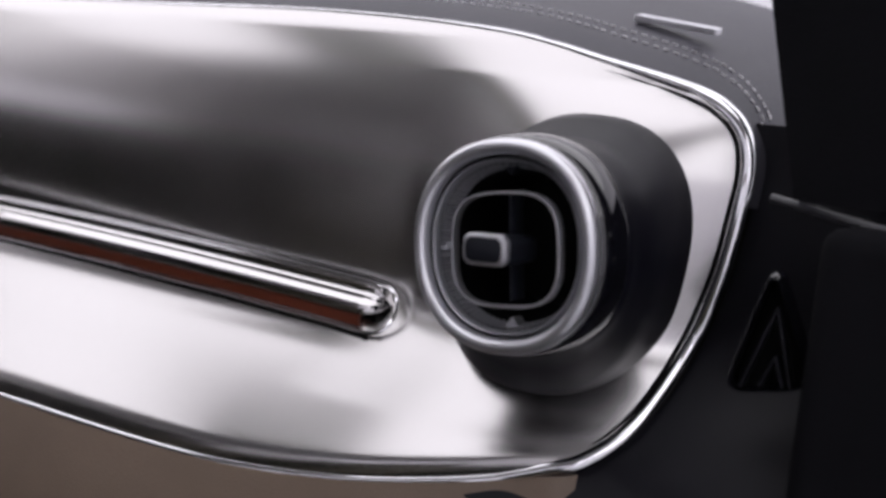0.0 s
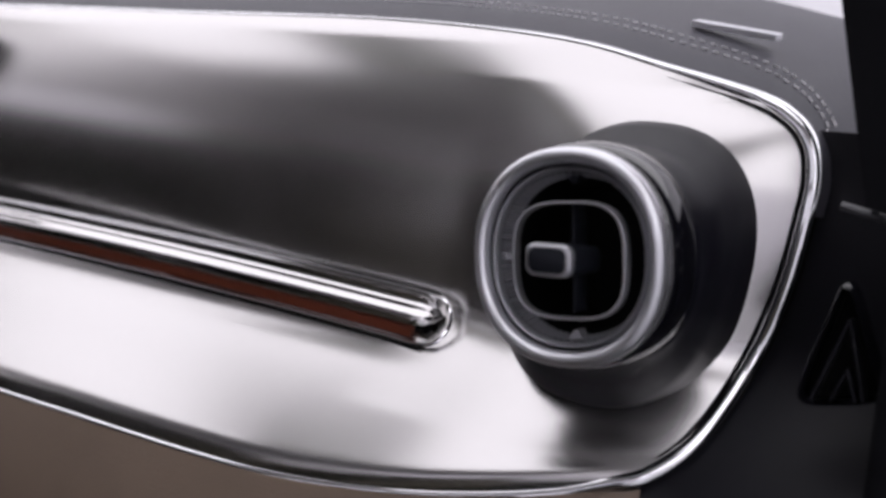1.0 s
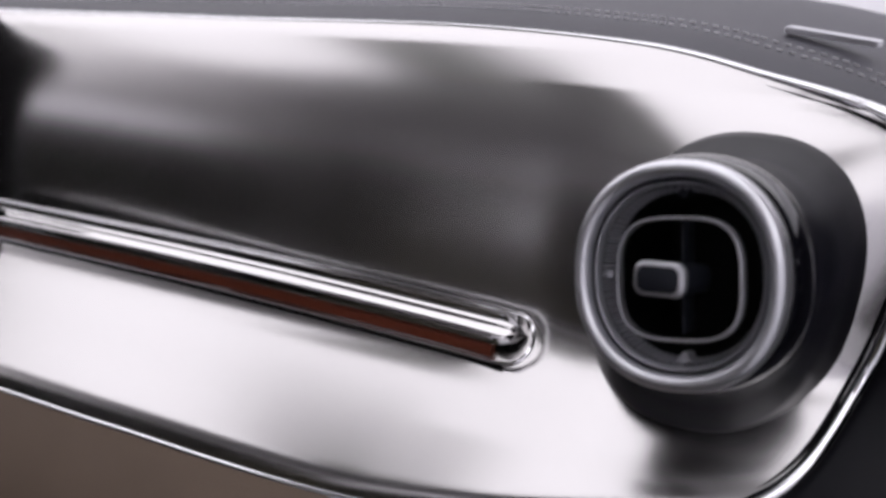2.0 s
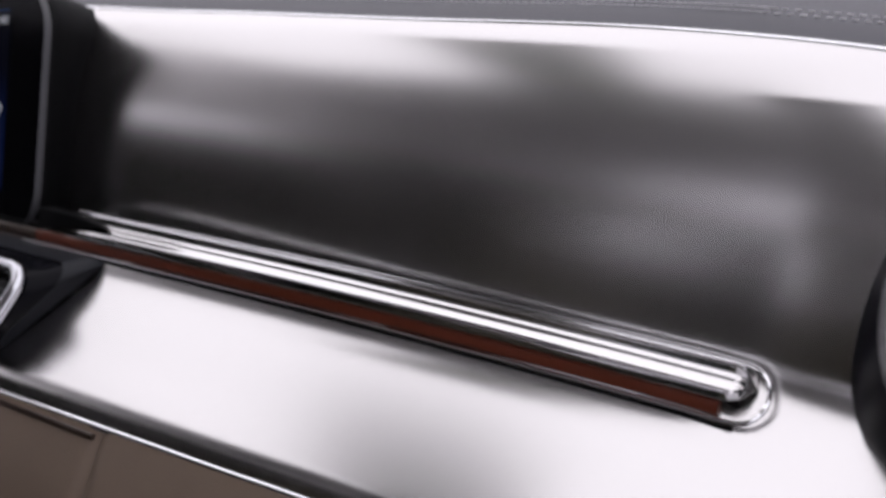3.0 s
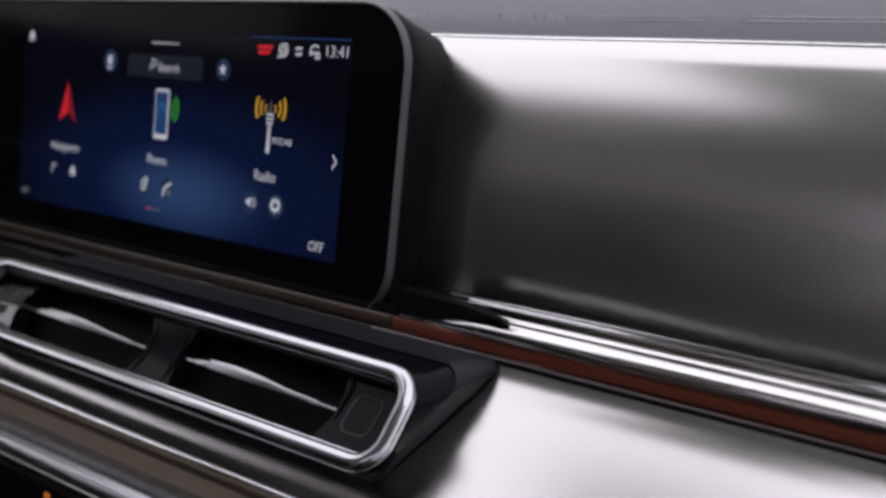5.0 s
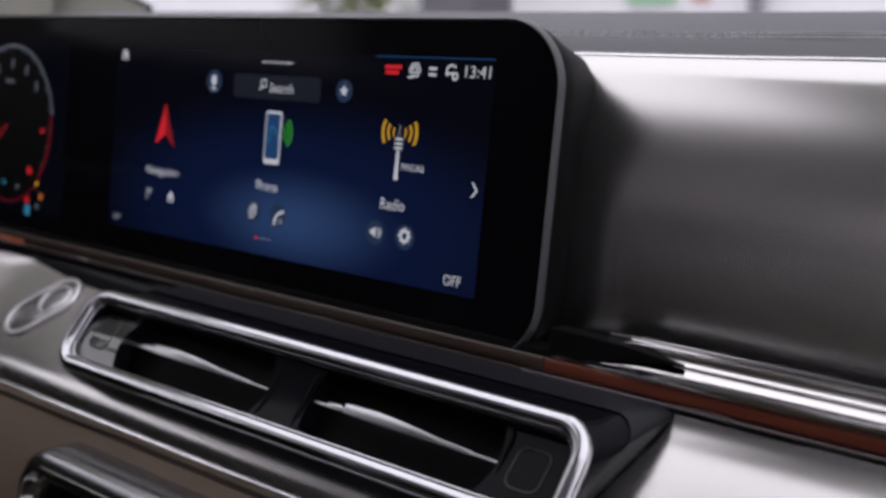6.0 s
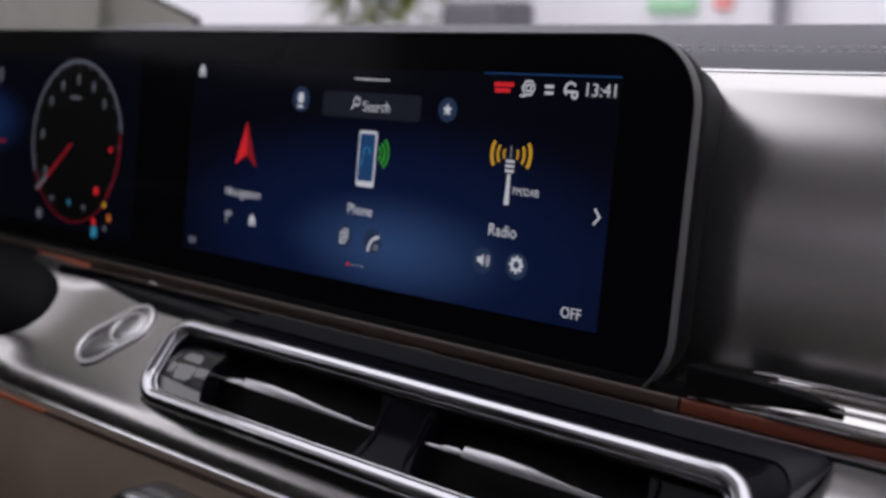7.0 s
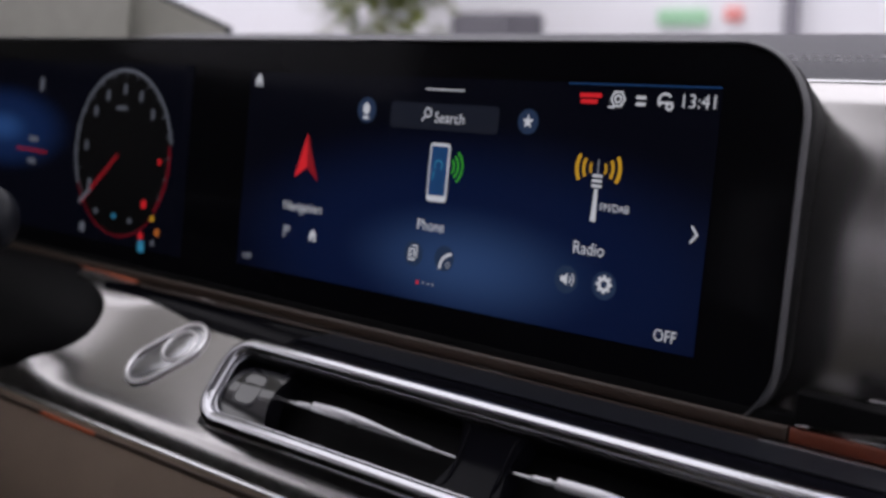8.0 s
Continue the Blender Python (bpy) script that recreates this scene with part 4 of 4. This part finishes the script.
def centre_vents():
    unit = thing("centre_air_vent", (-0.065, -0.04, -0.05), "wide gloss-black double air vent framed in chrome on the shelf", "air vent")
    o = Vector((-0.0655, -0.0575, -0.0490))
    ax, ay = Vector((1, 0, 0)), Vector((0, 0.55, 0.835))
    nn = ax.cross(ay)

    def p(a, b, c=0.0):
        return o + ax * a + ay * b + nn * c

    w, h, r = 0.331, 0.0475, 0.0165
    outer = rrect(w, h, r, 10)
    base = []
    for (a, b), (a2, b2) in zip(outer, rrect(0.364, 0.0540, 0.004, 10)):
        y = -0.0272 + b2
        base.append(Vector((-0.068 + a2 + (0.050 * max(0.0, b2 + 0.012) / 0.039 if a2 < 0 else -0.022 * (1 - ease(-0.027, 0.004, b2)) - 0.004), y, shelf_z(y) + 0.0005 + 0.003 * ease(-0.015, 0.0, y))))
    rim = [p(a, b, -0.004) for a, b in outer]
    neck = [q.lerp(e, 0.18) + nn * -0.002 for q, e in zip(rim, base)]
    mid = [q.lerp(e, 0.42) for q, e in zip(rim, base)]
    sub("collar", loft([rim, [q.lerp(e, 0.05) for q, e in zip(rim, base)], neck, [q.lerp(e, 0.40) - nn * 0.0012 for q, e in zip(rim, base)]]), DIM_GLOSS, unit, "gloss black collar")
    sub("housing", loft([[q - nn * 0.0008 for q in mid], mid, [q.lerp(e, 0.5) for q, e in zip(mid, base)], base]), SOFT_BLACK, unit, "matt black housing")
    # chrome frame: a broad rounded band with a thin inner line
    path = [p(a, b) for a, b in rrect(w - 0.0060, h - 0.0060, r - 0.003, 10)]
    sec = [(0.0042 * math.cos(t), 0.0036 * math.sin(t)) for t in [2 * math.pi * k / 14 for k in range(14)]]
    sub("frame", sweep(path, sec, closed=True, up=nn), DARK_CHROME, unit, "broad chrome frame")
    path = [p(a, b, -0.0012) for a, b in rrect(w - 0.0145, h - 0.0145, r - 0.007, 10)]
    sub("inner_line", sweep(path, circle(0.0007, 8), closed=True, up=nn), DARK_CHROME, unit, "thin chrome inner line")
    # black surround between frame and openings
    a0 = [p(a, b, -0.0022) for a, b in rrect(w - 0.008, h - 0.008, r - 0.004, 10)]
    a1 = [p(a, b, -0.0030) for a, b in rrect(w - 0.016, h - 0.016, r - 0.008, 10)]
    a2 = [p(a, b, -0.0170) for a, b in rrect(w - 0.018, h - 0.018, r - 0.009, 10)]
    sub("duct", loft([a0, a1, a2], cap_end=True), DEEP_BLACK, unit, "dark air duct")
    hh = h - 0.0165

    def face(name, x0, x1, hollow, label, depth=0.001, mat=GLOSS_BLACK, tilt=0.12):
        """A gloss black panel between the openings, bowed inwards at its open sides."""
        def f(u, v):
            b = (v - 0.5) * hh
            s = 1 - (2 * v - 1) ** 2
            l = x0 + (hollow[0] * 0.004 * (1 - s))
            rr = x1 - (hollow[1] * 0.004 * (1 - s))
            bow = -depth * math.sin(math.pi * v)
            return p(l + (rr - l) * u, b, -0.0045 + bow - tilt * b)
        bm = sheet(f, 8, 14)
        ext = bmesh.ops.extrude_face_region(bm, geom=bm.faces[:])
        for v in ext["geom"]:
            if isinstance(v, bmesh.types.BMVert):
                v.co -= nn * 0.011
        return sub(name, bm, mat, unit, label)

    # left panel keeps its bright reflection; divider and right panel are damped to dark
    face("end_panel", -0.157, -0.1235, (0, -1), "gloss black end panel", -0.0026)
    face("divider", -0.0110, 0.0165, (-1, -1), "gloss black divider", 0.002, DIM_GLOSS, 0.0)
    face("end_panel", 0.1255, 0.157, (-1, 0), "gloss black end panel", 0.001, DIM_GLOSS)
    for a in (-0.1405, 0.1405):
        c = -0.0020 if a < 0 else -0.0048
        bm = plate(rrect(0.0150, 0.0170, 0.0040, 5), p(a, -0.0002, c), ax, (ay - nn * 0.12).normalized(), 0.003, 0.0006)
        sub("push_button", bm, GLOSS_BLACK if a < 0 else DIM_GLOSS, unit, "square gloss black push button", smooth=False)
        ring = [p(a + x, z, c - 0.12 * z) for x, z in rrect(0.0156, 0.0176, 0.0043, 5)]
        sub("button_gap", sweep(ring, circle(0.0003, 5), closed=True, up=nn), GREY_PLASTIC, unit)
    # vanes and levers
    for x0, x1 in ((-0.1235, -0.0110), (0.0165, 0.1255)):
        n = x1 - x0
        stations = ((0.00, 0.0010, 0.0010, -0.009), (0.10, 0.0010, 0.0010, -0.008), (0.11, 0.0017, 0.0014, -0.007), (0.19, 0.0019, 0.0016, -0.006), (0.205, 0.0011, 0.0011, -0.006), (0.225, 0.0011, 0.0011, -0.006),
                    (0.235, 0.0032, 0.0024, -0.004), (0.42, 0.0036, 0.0026, -0.003), (0.55, 0.0030, 0.0024, -0.004), (0.70, 0.0017, 0.0018, -0.007), (0.86, 0.0014, 0.0014, -0.009), (0.865, 0.0008, 0.0008, -0.009), (1.0, 0.0008, 0.0008, -0.010))
        loops = []
        for s, hz, dz, c in stations:
            m = p(x0 + n * s, 0.0012 - 0.001 * s, c)
            loops.append([m + ay * q + nn * e for q, e in rrect(hz * 1.6, dz * 1.5, min(hz, dz) * 0.3, 3)])
        sub("lever", loft(loops, True, True), LEVER_METAL, unit, "satin silver direction lever", angle=30)
        mid, half = (x0 + x1) / 2, (x1 - x0) / 2
        edge = [p(mid + a, b, -0.0052) for a, b in rrect(2 * half + 0.004, hh + 0.001, 0.006, 6)]
        sub("opening_rim", sweep(edge, circle(0.0006, 6), closed=True, up=nn), DIM_GLOSS, unit, "gloss black opening rim")
    return unit


centre_vents()


# ---- oval touch button on the shelf ----
def touch_button():
    along = Vector((0, 0.724, 0.69))
    d = (Vector((0.60, 0, 0)) + 0.80 * along).normalized()
    s = (Vector((0.80, 0, 0)) - 0.60 * along).normalized()
    o = Vector((-0.3110, -0.0295, shelf_z(-0.0295))) + Vector((0, -0.69, 0.724)) * 0.0006
    nn = s.cross(d)
    unit = thing("touch_button", (-0.311, -0.0295, -0.055), "oval silver touch button with a bright rim on the shelf", "button")
    shape = rrect(0.0300, 0.0520, 0.0145, 10)
    sub("plate", plate(shape, o, s, d, 0.003, 0.0010), LEVER_METAL, unit, "silver oval plate")
    path = [o + s * a + d * b + nn * 0.0006 for a, b in rrect(0.0290, 0.0510, 0.0140, 10)]
    sub("rim", sweep(path, circle(0.0016, 10, 1, 0.5), closed=True, up=nn), FROSTED, unit, "bright chrome rim")
    path = [o + s * a + d * (b + 0.0085) + nn * 0.0006 for a, b in circle(0.0110, 36)]
    sub("ring", sweep(path, circle(0.0011, 10, 1, 0.5), closed=True, up=nn), FROSTED, unit, "round chrome ring")
    sub("pad", plate(circle(0.0103, 36), o + d * 0.0085 + nn * 0.0005, s, d, 0.001, 0.0005), LEVER_METAL, unit, "round satin pad")


touch_button()


# ---- climate panel below the shelf ----
def climate_panel():
    unit = thing("climate_panel", (-0.075, -0.09, -0.13), "black climate control panel in a stepped chrome frame", "control panel")
    cx, cz, w, h = -0.0760, -0.1505, 0.306, 0.085

    def loop(y, inset, r=0.030):
        return [Vector((cx + a, y, cz + b)) for a, b in rrect(w - 2 * inset, h - 2 * inset, max(0.003, r - inset), 10)]

    sub("frame", loft([loop(-0.060, -0.001), loop(-0.082, 0.0), loop(-0.088, 0.0012), loop(-0.0905, 0.0040), loop(-0.0915, 0.0085)]), FRAME_METAL, unit, "dark chrome outer frame")
    sub("bead", sweep([q for q in loop(-0.0915, 0.0098)], circle(0.0013, 8), closed=True), CHROME, unit, "bright chrome bead")
    sub("step", loft([loop(-0.0910, 0.0108), loop(-0.0865, 0.0130), loop(-0.0865, 0.0165)]), STRIP_METAL, unit, "dark metal step")
    sub("inner_bead", sweep([q for q in loop(-0.0865, 0.0172)], circle(0.0010, 8), closed=True), CHROME, unit, "thin chrome inner bead")
    sub("screen", loft([loop(-0.0840, 0.0178), loop(-0.0850, 0.0180)], cap_end=True), GLOSS_BLACK, unit, "gloss black control face", smooth=False)
    for x, mat in ((-0.165, DIM_GLOW), (-0.105, ORANGE_GLOW), (-0.060, DIM_GLOW), (-0.045, ORANGE_GLOW), (-0.030, DIM_GLOW), (0.020, DIM_GLOW)):
        sub("symbol", plate(rrect(0.0050, 0.0034, 0.0008, 3), (x, -0.0854, -0.1320), (1, 0, 0), (0, 0, 1), 0.0004), mat, unit)


climate_panel()


# ---- steering column end, stalk and driver's pillar ----
def driver_side():
    loops = []
    for k in range(13):
        a = radians(90 * k / 12)
        x = -0.458 + 0.074 * math.sin(a)
        f = max(0.06, math.cos(a))
        row = []
        for j in range(28):
            t = 2 * math.pi * j / 28
            row.append(Vector((x, -0.030 + 0.036 * f * math.cos(t), -0.055 + 0.026 * f * math.sin(t) + 0.022 * f * math.cos(t))))
        loops.append(row)
    loops.insert(0, [Vector((-0.64, q.y, q.z)) for q in loops[0]])
    tagged(part("column_shroud", loft(loops, True, True), DEEP_BLACK), "matt black steering column shroud on the shelf", "steering column")
    stalk = thing("indicator_stalk", (-0.45, -0.1, 0.015), "black steering column stalk with a rounded end", "stalk")
    path = [Vector((-0.60, -0.100, 0.006)), Vector((-0.42, -0.100, 0.012)), Vector((-0.385, -0.100, 0.0135))]
    sub("arm", sweep(path, circle(0.013, 16, 1, 1.2), up=(0, 0, 1)), SOFT_BLACK, stalk)
    loops = []
    for k in range(9):
        a = radians(90 * k / 8)
        f = max(0.05, math.cos(a))
        loops.append([Vector((-0.385 + 0.020 * math.sin(a), -0.100 + 0.013 * f * c, 0.0135 + 0.0185 * f * s)) for c, s in circle(1, 18)])
    sub("tip", loft(loops, True, True), SOFT_BLACK, stalk, "rounded end")

    def pillar(u, v):
        a = Vector((-0.775, 0.36, 0.185)).lerp(Vector((-0.980, 0.30, 0.256)), u)
        b = Vector((-0.90, 0.34, 0.02)).lerp(Vector((-1.20, 0.28, 0.10)), u)
        q = a.lerp(b, v)
        return q + Vector((0, -0.02 * math.sin(v * math.pi), 0))
    body = part("driver_pillar_trim", sheet(pillar, 10, 10, 0.006), CLOTH)
    tagged(body, "grey windscreen pillar trim on the driver's side", "pillar trim")
    part("seal", sweep([pillar(k / 10, 0) for k in range(11)], circle(0.006, 8)), SOFT_BLACK, body, "black rubber seal")


driver_side()
